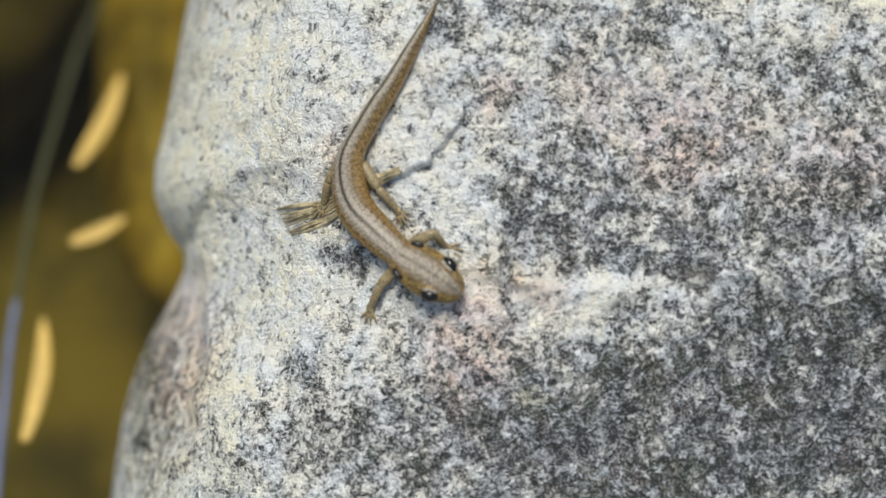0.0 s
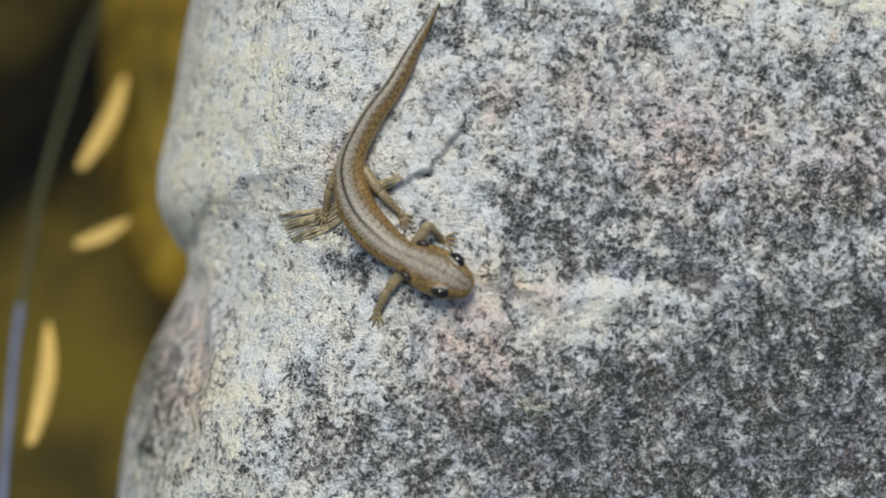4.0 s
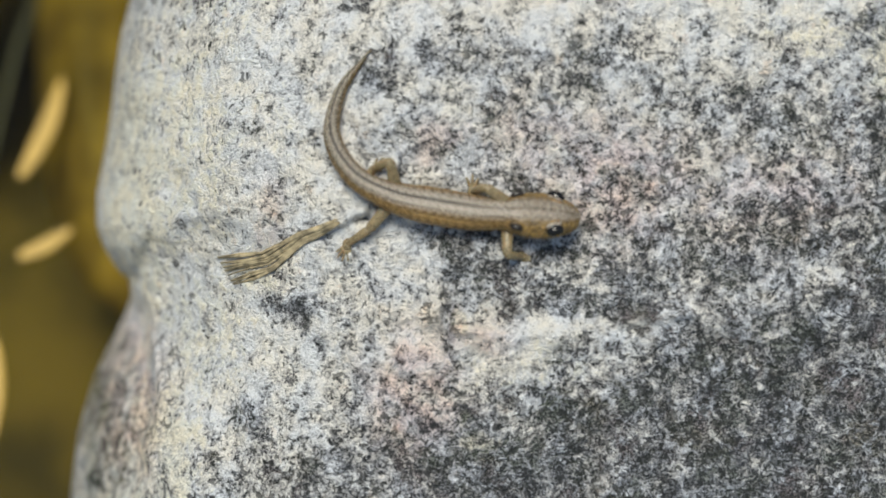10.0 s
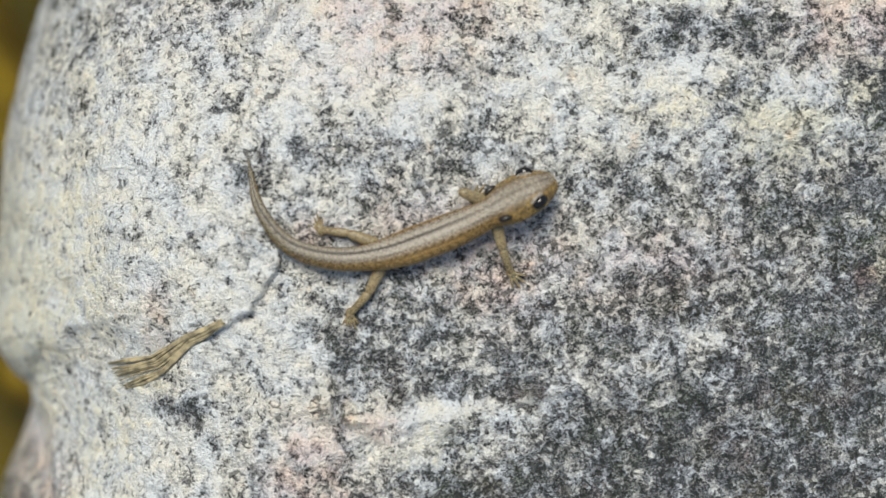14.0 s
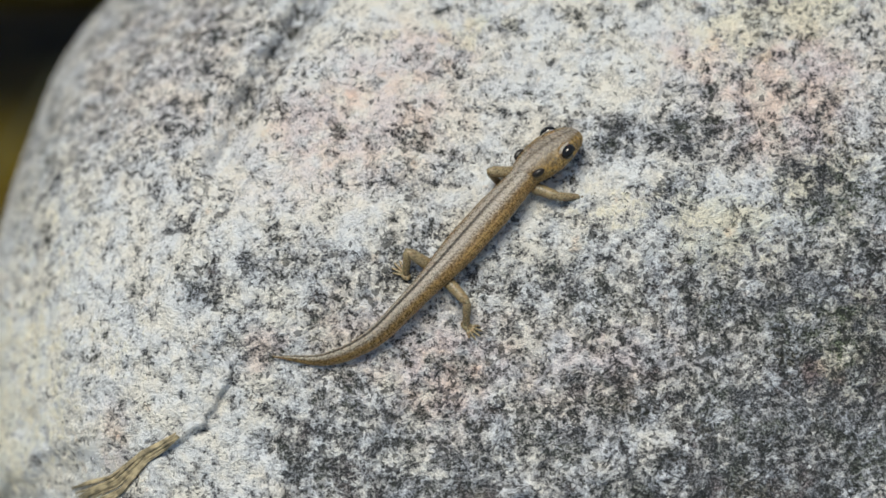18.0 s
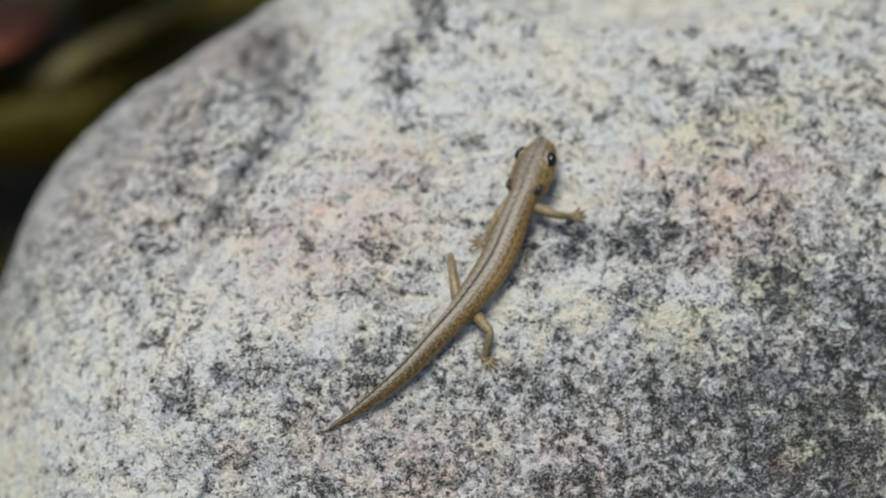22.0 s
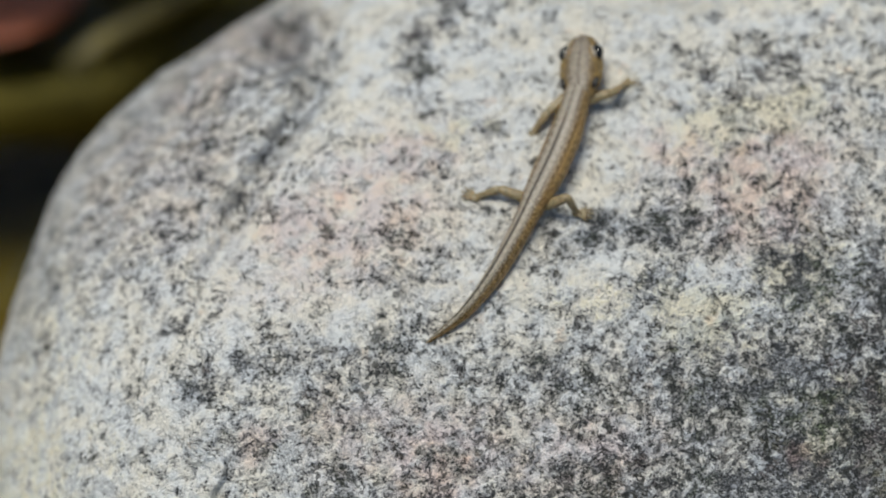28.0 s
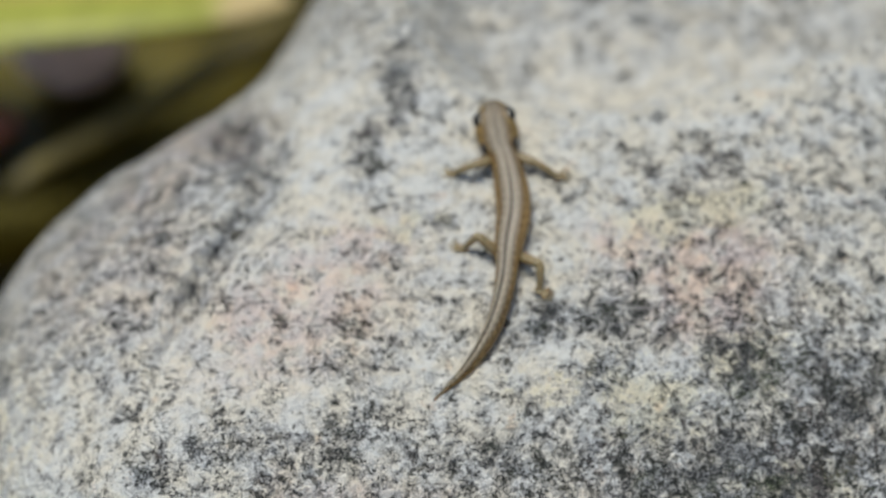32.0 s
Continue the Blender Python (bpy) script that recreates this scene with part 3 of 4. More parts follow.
def boulder():
    def steps(low, a, b, high, near, far):
        left = np.linspace(low, a, int((a - low) / far), endpoint=False)
        right = np.linspace(b, high, int((high - b) / far) + 1)
        return np.concatenate([left, np.linspace(a, b, int((b - a) / near), endpoint=False), right])

    us, vs = steps(-80, -48, 112, 200, 0.23, 1.5), steps(-125, -36, 112, 185, 0.23, 1.5)
    u, v = np.meshgrid(us, vs)
    w = shape(u, v) + rough(u, v)
    # the foot of the boulder goes into the pond bed
    low = (-0.055 - 0.075) * 1000
    height = math.cos(radians(60)) * v + math.sin(radians(60)) * w
    w = np.where(height < low, (low - math.cos(radians(60)) * v) / math.sin(radians(60)), w)
    rows, cols = u.shape
    me = bpy.data.meshes.new("boulder")
    co = np.stack([u, v, w], -1).reshape(-1, 3) / 1000
    idx = np.arange(rows * cols).reshape(rows, cols)
    quads = np.stack([idx[:-1, :-1], idx[:-1, 1:], idx[1:, 1:], idx[1:, :-1]], -1).reshape(-1, 4)
    # leave out the sheet that lies flat on the pond bed
    deep = (height < low - 3).reshape(-1)
    quads = quads[~deep[quads].all(1)]
    me.vertices.add(len(co))
    me.vertices.foreach_set("co", co.ravel())
    me.loops.add(quads.size)
    me.loops.foreach_set("vertex_index", quads.ravel().astype(np.int32))
    me.polygons.add(len(quads))
    me.polygons.foreach_set("loop_start", np.arange(0, quads.size, 4, dtype=np.int32))
    me.polygons.foreach_set("use_smooth", np.ones(len(quads), bool))
    me.update()
    tone = me.attributes.new("stain_and_light", "FLOAT_COLOR", "POINT")
    layers = [stains_and_light(u, v, DARK_LOW, 41), stains_and_light(u, v, PINK, 51), stains_and_light(u, v, YELLOW, 61), stains_and_light(u, v, PALE, 71)]
    layers[0] = np.maximum(layers[0], stains_and_light(u, v, DARK_HIGH, 81))
    layers[3] = np.maximum(layers[3], stains_and_light(u, v, PALE_HIGH, 91))
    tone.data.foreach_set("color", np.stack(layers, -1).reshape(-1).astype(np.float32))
    slime = np.clip((-75 + 6 + 3 * lattice(u / 5, v / 5, 95) - height) / 5, 0, 1)
    me.attributes.new("slime", "FLOAT", "POINT").data.foreach_set("value", slime.reshape(-1).astype(np.float32))
    me.materials.append(GRANITE)
    ob = new("boulder", me)
    ob.matrix_world = FACE
    return tagged(ob, "large rounded boulder of pale speckled granite at the water", "boulder")


boulder()


# ---- the pond round it ----
def sheet(name, size, z, material, cuts, relief, label, category, kind):
    bm = bmesh.new()
    bmesh.ops.create_grid(bm, x_segments=cuts, y_segments=cuts, size=size)
    for p in bm.verts:
        p.co.z = relief * noise.noise(p.co * 9)
    ob = part(name, bm, material)
    ob.location = (0, 0, z)
    return tagged(ob, label, category, kind=kind)


sheet("ground", 40.0, -0.06, MUD, 200, 0.004, "dark brown mud of the pond bed", "ground", "structure")
sheet("water", 39.0, 0.0, WATER, 4, 0.0, "still brown pond water", "water", "structure")


def blade(name, length, width, material, m, bend=0.2, droop=0.0, label="", category="leaf", group=""):
    """A leaf with thickness, a keel and a pointed tip."""
    bm = bmesh.new()
    rows, top, low = 14, [], []
    for i in range(rows + 1):
        s = i / rows
        half = 0.5 * width * max(0.04, math.sin(math.pi * min(1, 0.08 + 0.92 * s)) ** 0.6)
        x, y, z = length * (s - 0.5), bend * length * (s - 0.5) ** 2, -droop * length * (s - 0.5) ** 2
        for store, lift in ((top, 0.0004), (low, 0.0)):
            store.append([bm.verts.new((x, y + k * half, z + lift + abs(k) * 0.12 * half)) for k in (-1, -0.5, 0, 0.5, 1)])
    for i in range(rows):
        for k in range(4):
            bm.faces.new((top[i][k], top[i + 1][k], top[i + 1][k + 1], top[i][k + 1]))
            bm.faces.new((low[i][k], low[i][k + 1], low[i + 1][k + 1], low[i + 1][k]))
        for k in (0, 4):
            bm.faces.new((top[i][k], low[i][k], low[i + 1][k], top[i + 1][k]))
    bmesh.ops.recalc_face_normals(bm, faces=bm.faces)
    ob = part(name, bm, material)
    ob.matrix_world = m
    return tagged(ob, label, category, group)


YL = "narrow yellow dead leaf floating on the pond water"
blade("floating_leaf", 0.020, 0.0031, LEAF_YELLOW, pose(-0.0568, 0.0684, 0.0005, 0, 0, 72), label=YL, group="floating leaves")
blade("floating_leaf", 0.010, 0.0027, LEAF_YELLOW, pose(-0.0558, 0.0463, 0.0005, 0, 0, 30), label=YL, group="floating leaves")
blade("floating_leaf", 0.022, 0.0029, LEAF_YELLOW, pose(-0.0630, 0.0194, 0.0005, 0, 0, 88), label=YL, group="floating leaves")
blade("floating_leaf", 0.03, 0.017, LEAF_RED, pose(-0.046, 0.199, 0.001, 0, 0, 10), label="reddish brown dead leaf floating on the pond", group="floating leaves")


def strand(name, points, radius, material, label, category, flat=1.0):
    rings = []
    pts = [Vector(p) for p in points]
    for i, p in enumerate(pts):
        way = (pts[min(i + 1, len(pts) - 1)] - pts[max(i - 1, 0)]).normalized()
        side = way.cross(Vector((0, 0, 1))).normalized()
        up = side.cross(way)
        rings.append([p + side * math.cos(a) * radius + up * math.sin(a) * radius * flat for a in (2 * math.pi * k / 10 for k in range(10))])
    return tagged(part(name, tube(rings, 10), material), label, category)


# bluish streak of reflected sky, modelled as a thin solid strand
strand("sky_streak", [(-0.0669 - 0.001 * i * i * 0.12, -0.05 + 0.018 * i, 0.001) for i in range(0, 4)] + [(-0.0685, 0.0265, 0.001), (-0.0689, 0.0575, -0.006), (-0.0663, 0.0955, -0.016), (-0.0583, 0.1346, -0.024), (-0.0429, 0.1704, -0.03)],
       0.0007, STREAK, "thin blue-grey strand standing in for a sky reflection on the pond", "tube")


def pebble(name, m, size, material, label):
    bm = bmesh.new()
    bmesh.ops.create_icosphere(bm, subdivisions=4, radius=1)
    for p in bm.verts:
        k = 1 + 0.16 * noise.noise(p.co * 1.3 + Vector(size) * 40) + 0.05 * noise.noise(p.co * 4)
        p.co = Vector((p.co.x * size[0], p.co.y * size[1], p.co.z * size[2])) * k
    ob = part(name, bm, material)
    ob.matrix_world = m
    return tagged(ob, label, "stone")


pebble("stone", pose(-0.017, 0.2165, 0.008, 0, 0, 20), (0.013, 0.009, 0.009), PINKSTONE, "pinkish stone standing out of the pond water")
# two added dark lumps stand in for the shaded parts of the pond
DARK = "dark lump added for the shaded pond behind the boulder"
pebble("stone", pose(-0.03, 0.250, -0.024, 0, 0, 12), (0.090, 0.062, 0.026), DARK_FILL, DARK)
pebble("stone", pose(-0.088, 0.115, -0.026, 0, 0, 70), (0.035, 0.022, 0.022), DARK_FILL, "dark lump added for the shade under the pond water")
pebble("sunken_stone", pose(-0.050, 0.085, -0.016, 0, 0, 8), (0.012, 0.045, 0.014), ALGAE, "sunken stone covered with orange-brown algae")
strand("stick", [(-0.034, 0.178, 0.002), (-0.028, 0.1835, 0.003), (-0.020, 0.1885, 0.003), (-0.012, 0.1925, 0.0035), (-0.003, 0.197, 0.004), (0.006, 0.203, 0.004), (0.015, 0.2085, 0.005), (0.024, 0.2135, 0.005), (0.04, 0.222, 0.006)],
       0.0028, WOOD, "wet olive-brown stick lying behind the boulder", "stick")
leaf = blade("overhanging_leaf", 0.12, 0.034, LEAF_GREEN, pose(-0.028, 0.2065, 0.032, 6, 0, -8), -0.06, 0.15, "broad yellow-green leaf hanging over the water", "leaf")
rib = []
for i in range(13):
    k = i / 12 - 0.5
    r = 0.0009 * (1.15 - i / 12)
    rib.append([Vector((0.118 * k, -0.06 * 0.12 * k * k + r * math.cos(a), -0.15 * 0.12 * k * k + 0.0005 + 0.6 * r * math.sin(a))) for a in (2 * math.pi * q / 8 for q in range(8))])
part("midrib", tube(rib, 8), LEAF_YELLOW, leaf, "pale yellow midrib")


def grass_strand():
    """A frayed strand of dry grass pressed into the fracture."""
    base = tagged(new("grass_strand"), "frayed strand of dry brown grass lying across the boulder", "dry grass")
    base.matrix_world = FACE
    line = [(-19.6, 3.6), (-16.5, 4.3), (-13.8, 5.0), (-11.2, 6.6), (-9.2, 8.0), (-6.6, 9.0), (-4.4, 10.0)]
    rnd = random.Random(5)
    for k in range(22):
        off, tail = rnd.uniform(-1, 1), rnd.uniform(-1, 1)
        first = 0 if k < 14 else rnd.choice((1, 2, 3))
        last = max(first + 3, len(line) - (0 if k < 9 else rnd.choice((1, 2, 3))))
        rings, n = [], last - first
        for i in range(first, last):
            s = i / (len(line) - 1)
            spread = 1.6 * (1 - s) ** 1.6 + 0.45
            u = line[i][0] + (off * spread + 0.25 * tail * math.sin(i)) * -0.5
            v = line[i][1] + (off * spread + 0.25 * tail * math.sin(i * 1.7)) * 0.85
            w = settle(u, v) + 0.28 + 0.25 * abs(tail) + (0.5 * rnd.random() if i < 2 else 0)
            r = rnd.uniform(0.12, 0.26) * (0.4 if i in (first, last - 1) else 1)
            rings.append([Vector((u - 0.4 * math.cos(a) * r, v + 0.9 * math.cos(a) * r, w + 0.6 * math.sin(a) * r)) / 1000 for a in (2 * math.pi * j / 6 for j in range(6))])
        part("fibre", tube(rings, 6), STRAW, base)


GRID = shape(*np.meshgrid(np.arange(-60.0, 131.0), np.arange(-60.0, 131.0)))


def settle(u, v):
    """The height of the face at a place, from a one-millimetre grid."""
    x, y = min(max(u + 60, 0), 189.99), min(max(v + 60, 0), 189.99)
    i, j = int(x), int(y)
    a, b = x - i, y - j
    return float((GRID[j, i] * (1 - a) + GRID[j, i + 1] * a) * (1 - b) + (GRID[j + 1, i] * (1 - a) + GRID[j + 1, i + 1] * a) * b)


grass_strand()


# ---- the newt ----
SPINES, FEET = [], {}


def spine(t, *points):
    SPINES.append((t, np.array(points)))


def foot(name, *rows):
    FEET[name] = np.array(rows)


def pose_rows():
    spine(0, (2.8, -5.1), (-2.0, -2.2), (-6.4, 1.2), (-10.1, 5.5), (-10.7, 10.9), (-8.3, 15.8), (-5.3, 20.5), (-2.6, 25.5), (-0.1, 30.5))
    spine(5.5, (4.7, -2.4), (-0.5, -0.5), (-5.7, 1.6), (-9.5, 5.9), (-10.7, 11.2), (-8.5, 16.4), (-5.1, 21.0), (-2.5, 25.9), (0.2, 30.9))
    spine(6, (6.6, 2.0), (0.9, 2.2), (-4.7, 2.6), (-9.4, 5.7), (-10.8, 11.0), (-8.1, 16.0), (-5.0, 20.7), (-2.3, 25.7), (0.1, 30.8))
    spine(6.5, (7.2, 1.3), (1.7, 2.9), (-4.1, 2.5), (-9.3, 5.2), (-11.4, 10.4), (-8.9, 15.6), (-5.4, 20.3), (-2.6, 25.3), (0.1, 30.4))
    spine(7, (8.9, 3.4), (3.4, 4.9), (-2.3, 5.0), (-7.7, 6.8), (-11.3, 11.2), (-10.1, 16.7), (-7.0, 21.5), (-3.6, 26.1), (-0.1, 30.6))
    spine(7.3, (11.1, 5.7), (5.7, 7.5), (0.1, 7.7), (-5.5, 8.9), (-10.3, 12.1), (-11.0, 17.6), (-8.2, 22.6), (-4.5, 27.0), (-0.6, 31.1))
    spine(7.6, (13.6, 4.9), (8.0, 6.8), (2.2, 7.7), (-3.6, 9.0), (-8.8, 11.9), (-10.9, 17.3), (-8.3, 22.6), (-4.5, 27.1), (-0.3, 31.2))
    spine(8, (14.2, 5.4), (8.5, 6.9), (2.8, 7.6), (-2.9, 9.1), (-7.9, 11.9), (-10.3, 17.2), (-8.2, 22.6), (-4.3, 26.9), (0.1, 30.7))
    spine(8.5, (15.4, 6.1), (9.7, 7.6), (4.0, 8.3), (-1.7, 9.7), (-6.9, 12.3), (-9.7, 17.4), (-7.7, 22.8), (-4.0, 27.2), (0.3, 31.2))
    spine(9, (20.1, 9.4), (14.4, 9.8), (8.6, 9.9), (3.0, 10.4), (-2.6, 11.8), (-6.8, 15.8), (-6.6, 21.3), (-3.4, 26.1), (0.3, 30.5))
    spine(9.5, (22.9, 9.7), (17.1, 10.0), (11.4, 9.9), (5.8, 10.7), (0.3, 12.4), (-4.4, 15.5), (-5.5, 21.0), (-3.2, 26.1), (0.2, 30.7))
    spine(10, (24.7, 9.5), (19.1, 10.0), (13.4, 10.4), (8.0, 11.4), (2.5, 12.8), (-2.2, 15.6), (-4.7, 20.5), (-3.5, 25.9), (-0.1, 30.4))
    spine(10.5, (27.5, 9.3), (21.8, 10.0), (16.3, 10.7), (10.7, 11.9), (5.2, 13.3), (0.1, 15.6), (-2.9, 20.3), (-2.4, 25.7), (0.9, 30.2))
    spine(11, (30.0, 9.3), (24.6, 10.5), (19.1, 11.2), (13.6, 12.2), (8.2, 13.4), (3.0, 15.4), (-0.7, 19.5), (-1.5, 24.8), (0.5, 29.9))
    spine(11.5, (30.2, 9.3), (25.0, 10.9), (19.7, 11.7), (14.2, 12.5), (8.9, 13.3), (3.8, 15.4), (0.4, 19.6), (-0.7, 24.9), (0.5, 30.1))
    spine(12, (30.4, 9.3), (25.0, 10.8), (19.4, 11.9), (13.8, 13.0), (8.3, 14.1), (2.8, 15.5), (-1.1, 19.3), (-1.1, 24.9), (0.4, 30.4))
    spine(12.5, (32.7, 13.6), (27.1, 12.9), (21.6, 12.7), (16.0, 13.2), (10.6, 14.0), (5.1, 15.5), (0.7, 18.7), (-0.8, 23.9), (0.2, 29.4))
    spine(13, (34.8, 18.4), (29.5, 16.8), (24.2, 15.5), (18.6, 14.7), (13.0, 14.8), (7.6, 16.2), (3.2, 19.4), (0.9, 24.5), (0.5, 30.0))
    spine(13.5, (36.6, 21.0), (31.1, 18.8), (25.4, 17.2), (19.5, 16.2), (13.6, 15.9), (7.7, 17.1), (2.8, 20.5), (0.6, 25.9), (0.6, 31.8))
    spine(14, (38.0, 23.3), (32.6, 21.2), (27.2, 19.1), (21.7, 17.5), (16.0, 16.3), (10.2, 16.4), (4.9, 18.6), (1.7, 23.5), (0.9, 29.1))
    spine(14.5, (41.6, 25.3), (35.6, 23.1), (29.7, 20.6), (23.7, 18.2), (17.8, 15.8), (11.6, 14.0), (5.4, 15.0), (2.3, 20.5), (1.3, 26.9))
    spine(16.5, (47.5, 34.5), (42.0, 31.8), (36.9, 28.4), (31.8, 25.1), (26.7, 21.8), (21.3, 19.0), (15.5, 17.2), (9.5, 17.3), (4.8, 21.1))
    spine(17, (47.6, 34.4), (42.1, 31.6), (36.9, 28.4), (31.8, 24.9), (26.7, 21.7), (21.3, 18.9), (15.6, 17.0), (9.6, 17.2), (4.8, 20.7))
    spine(17.5, (49.2, 36.4), (43.7, 33.6), (38.7, 29.8), (33.8, 26.1), (28.9, 22.4), (23.8, 19.1), (18.4, 16.4), (12.4, 15.8), (7.4, 19.2))
    spine(18, (51.5, 41.0), (46.0, 38.0), (41.0, 33.9), (36.1, 29.8), (31.4, 25.8), (26.5, 21.9), (21.4, 18.3), (15.5, 16.8), (9.5, 18.0))
    spine(18.5, (52.7, 46.7), (47.8, 43.0), (43.5, 38.4), (39.2, 34.1), (35.0, 29.6), (30.7, 25.3), (26.1, 21.5), (20.7, 19.0), (14.8, 18.8))
    spine(19, (53.0, 53.0), (49.4, 47.8), (46.4, 42.3), (42.8, 37.2), (38.6, 32.7), (34.7, 28.0), (30.2, 24.1), (24.8, 21.4), (18.9, 20.8))
    spine(19.5, (54.3, 54.7), (50.7, 49.5), (47.4, 44.1), (43.5, 39.1), (39.5, 34.3), (35.2, 29.8), (30.4, 26.0), (25.3, 22.8), (19.6, 20.5))
    spine(20, (54.5, 54.9), (51.0, 49.5), (47.6, 44.2), (43.7, 39.1), (39.7, 34.4), (35.3, 30.1), (30.6, 26.2), (25.4, 22.9), (19.9, 20.5))
    spine(21, (55.0, 54.9), (51.8, 49.4), (48.4, 44.0), (44.6, 38.9), (40.3, 34.2), (35.7, 30.1), (30.9, 26.3), (25.7, 23.1), (20.1, 20.7))
    spine(23, (54.2, 55.3), (51.2, 49.6), (48.0, 44.1), (44.8, 38.5), (40.4, 34.0), (35.7, 30.2), (30.9, 26.3), (25.6, 23.4), (19.9, 21.0))
    spine(25.7, (54.2, 55.3), (51.2, 49.6), (48.0, 44.1), (44.8, 38.5), (40.4, 34.0), (35.7, 30.2), (30.9, 26.3), (25.6, 23.4), (20.0, 21.0))
    spine(27.5, (60.9, 62.6), (57.8, 57.4), (54.1, 52.5), (50.3, 47.9), (47.2, 42.6), (43.9, 37.6), (39.8, 33.3), (35.0, 30.1), (29.5, 28.4))
    spine(27.7, (59.5, 66.3), (58.0, 60.4), (55.2, 54.8), (51.7, 49.7), (47.8, 44.8), (43.9, 40.0), (39.9, 35.3), (35.4, 31.3), (30.6, 27.8))
    spine(28, (59.1, 67.8), (57.9, 61.9), (55.5, 56.1), (52.4, 50.7), (48.9, 45.6), (45.3, 40.5), (41.4, 35.7), (36.9, 31.7), (31.6, 28.8))
    spine(28.4, (59.5, 69.8), (58.2, 64.0), (56.2, 58.2), (53.4, 52.6), (50.1, 47.4), (46.5, 42.4), (42.6, 37.7), (38.4, 33.4), (33.5, 30.0))
    spine(31.7, (58.3, 71.6), (57.7, 65.6), (56.7, 59.5), (54.7, 53.7), (51.8, 48.2), (48.5, 42.9), (44.7, 38.1), (40.3, 33.9), (35.2, 30.9))
    spine(32, (54.7, 73.5), (54.6, 67.8), (55.0, 62.1), (54.6, 56.3), (52.8, 50.6), (51.1, 44.9), (48.5, 39.6), (44.6, 35.2), (39.9, 32.0))
    foot("fore_left", (0, 1.3, 0.3), (5.5, 0.0, 3.4), (6, -0.7, 4.0), (7, 2.0, 8.6), (7.6, 5.3, 10.0), (8.5, 5.9, 11.1), (9, 6.7, 13.2), (10, 12.2, 13.1), (11, 16.0, 14.6), (12, 22.1, 14.6), (13, 22.8, 17.9), (14.5, 31.2, 24.2), (16.5, 38.0, 33.3), (17.5, 37.6, 33.7), (18.5, 43.3, 39.3), (19, 42.4, 40.6), (20, 42.8, 43.2), (21, 43.9, 42.0), (23, 42.9, 41.0), (25.7, 42.9, 41.0), (27.5, 51.3, 57.0), (28, 50.1, 55.2), (28.4, 49.9, 56.6), (31.7, 49.2, 59.8), (32, 47.5, 64.1))
    foot("fore_right", (0, -9.6, -9.3), (5.5, -8.5, -8.5), (6, 2.0, -3.6), (6.5, 1.4, -6.1), (7, 0.8, -4.4), (7.6, 2.0, -2.6), (8.5, 7.4, -0.2), (9, 12.9, 3.0), (10, 18.1, 4.8), (11, 22.8, 5.6), (12, 26.1, 6.3), (13, 30.9, 8.1), (14, 32.3, 9.6), (14.5, 33.9, 12.6), (16.5, 44.0, 26.6), (17.5, 45.6, 28.9), (18.5, 54.9, 38.7), (19, 55.6, 44.3), (20, 55.1, 45.7), (21, 56.8, 44.7), (23, 55.5, 43.5), (25.7, 55.5, 43.5), (27.5, 55.6, 46.6), (27.7, 63.3, 59.2), (28, 63.9, 60.3), (28.4, 63.4, 58.5), (31.7, 65.6, 58.9), (32, 63.4, 59.9))
    foot("hind_left", (0, -3.8, 3.6), (6, -4.1, 5.6), (7, -5.7, 6.5), (7.6, -5.6, 12.1), (8.5, -4.3, 13.9), (9, -2.5, 16.0), (10, 0.1, 16.2), (11, 1.5, 17.3), (12, 4.9, 17.8), (13, 7.1, 18.6), (14, 8.3, 20.3), (14.5, 11.6, 20.0), (16.5, 25.3, 25.1), (17.5, 24.4, 24.8), (18.5, 30.3, 28.5), (19, 31.3, 33.2), (20, 37.9, 41.6), (21, 40.0, 41.9), (23, 38.8, 41.6), (25.7, 38.8, 41.6), (27.5, 40.1, 41.2), (28, 41.1, 47.5), (28.4, 45.3, 53.2), (31.7, 46.6, 52.3), (32, 46.9, 52.4))
    foot("hind_right", (0, -15.5, 2.8), (6, -15.1, 3.1), (7, -16.3, 2.6), (7.6, -15.0, 4.4), (8.5, -11.6, 3.3), (9, -6.2, 3.2), (10, -5.3, 5.5), (11, 4.4, 6.6), (12, 9.6, 6.8), (13, 9.7, 6.3), (14, 10.6, 8.4), (14.5, 14.0, 9.8), (16.5, 23.7, 13.1), (17.5, 27.8, 17.1), (18.5, 39.0, 20.6), (19, 40.1, 26.1), (20, 41.8, 26.8), (21, 42.5, 27.1), (23, 40.5, 26.7), (25.7, 40.5, 26.7), (27.5, 53.7, 44.6), (28, 54.0, 43.0), (28.4, 54.1, 45.6), (31.7, 55.4, 45.1), (32, 56.0, 44.5))


pose_rows()
LENGTH = 46.5     # millimetres from snout to tail tip
HEAD_END, HIP = 0.15, 0.52


def smooth_at(times, values, t):
    """Monotone cubic between rows."""
    i = int(np.clip(np.searchsorted(times, t) - 1, 0, len(times) - 2))
    h = times[i + 1] - times[i]
    slope = np.diff(values, axis=0) / np.diff(times).reshape(-1, *([1] * (values.ndim - 1)))

    def tangent(k):
        if k == 0 or k == len(times) - 1:
            return np.zeros_like(values[0])
        a, b = slope[k - 1], slope[k]
        return np.where(a * b > 0, 2 * a * b / np.where(a + b == 0, 1, a + b), 0)

    s = float(np.clip((t - times[i]) / h, 0, 1))
    h00, h10, h01, h11 = 2 * s**3 - 3 * s**2 + 1, s**3 - 2 * s**2 + s, -2 * s**3 + 3 * s**2, s**3 - s**2
    return h00 * values[i] + h10 * h * tangent(i) + h01 * values[i + 1] + h11 * h * tangent(i + 1)


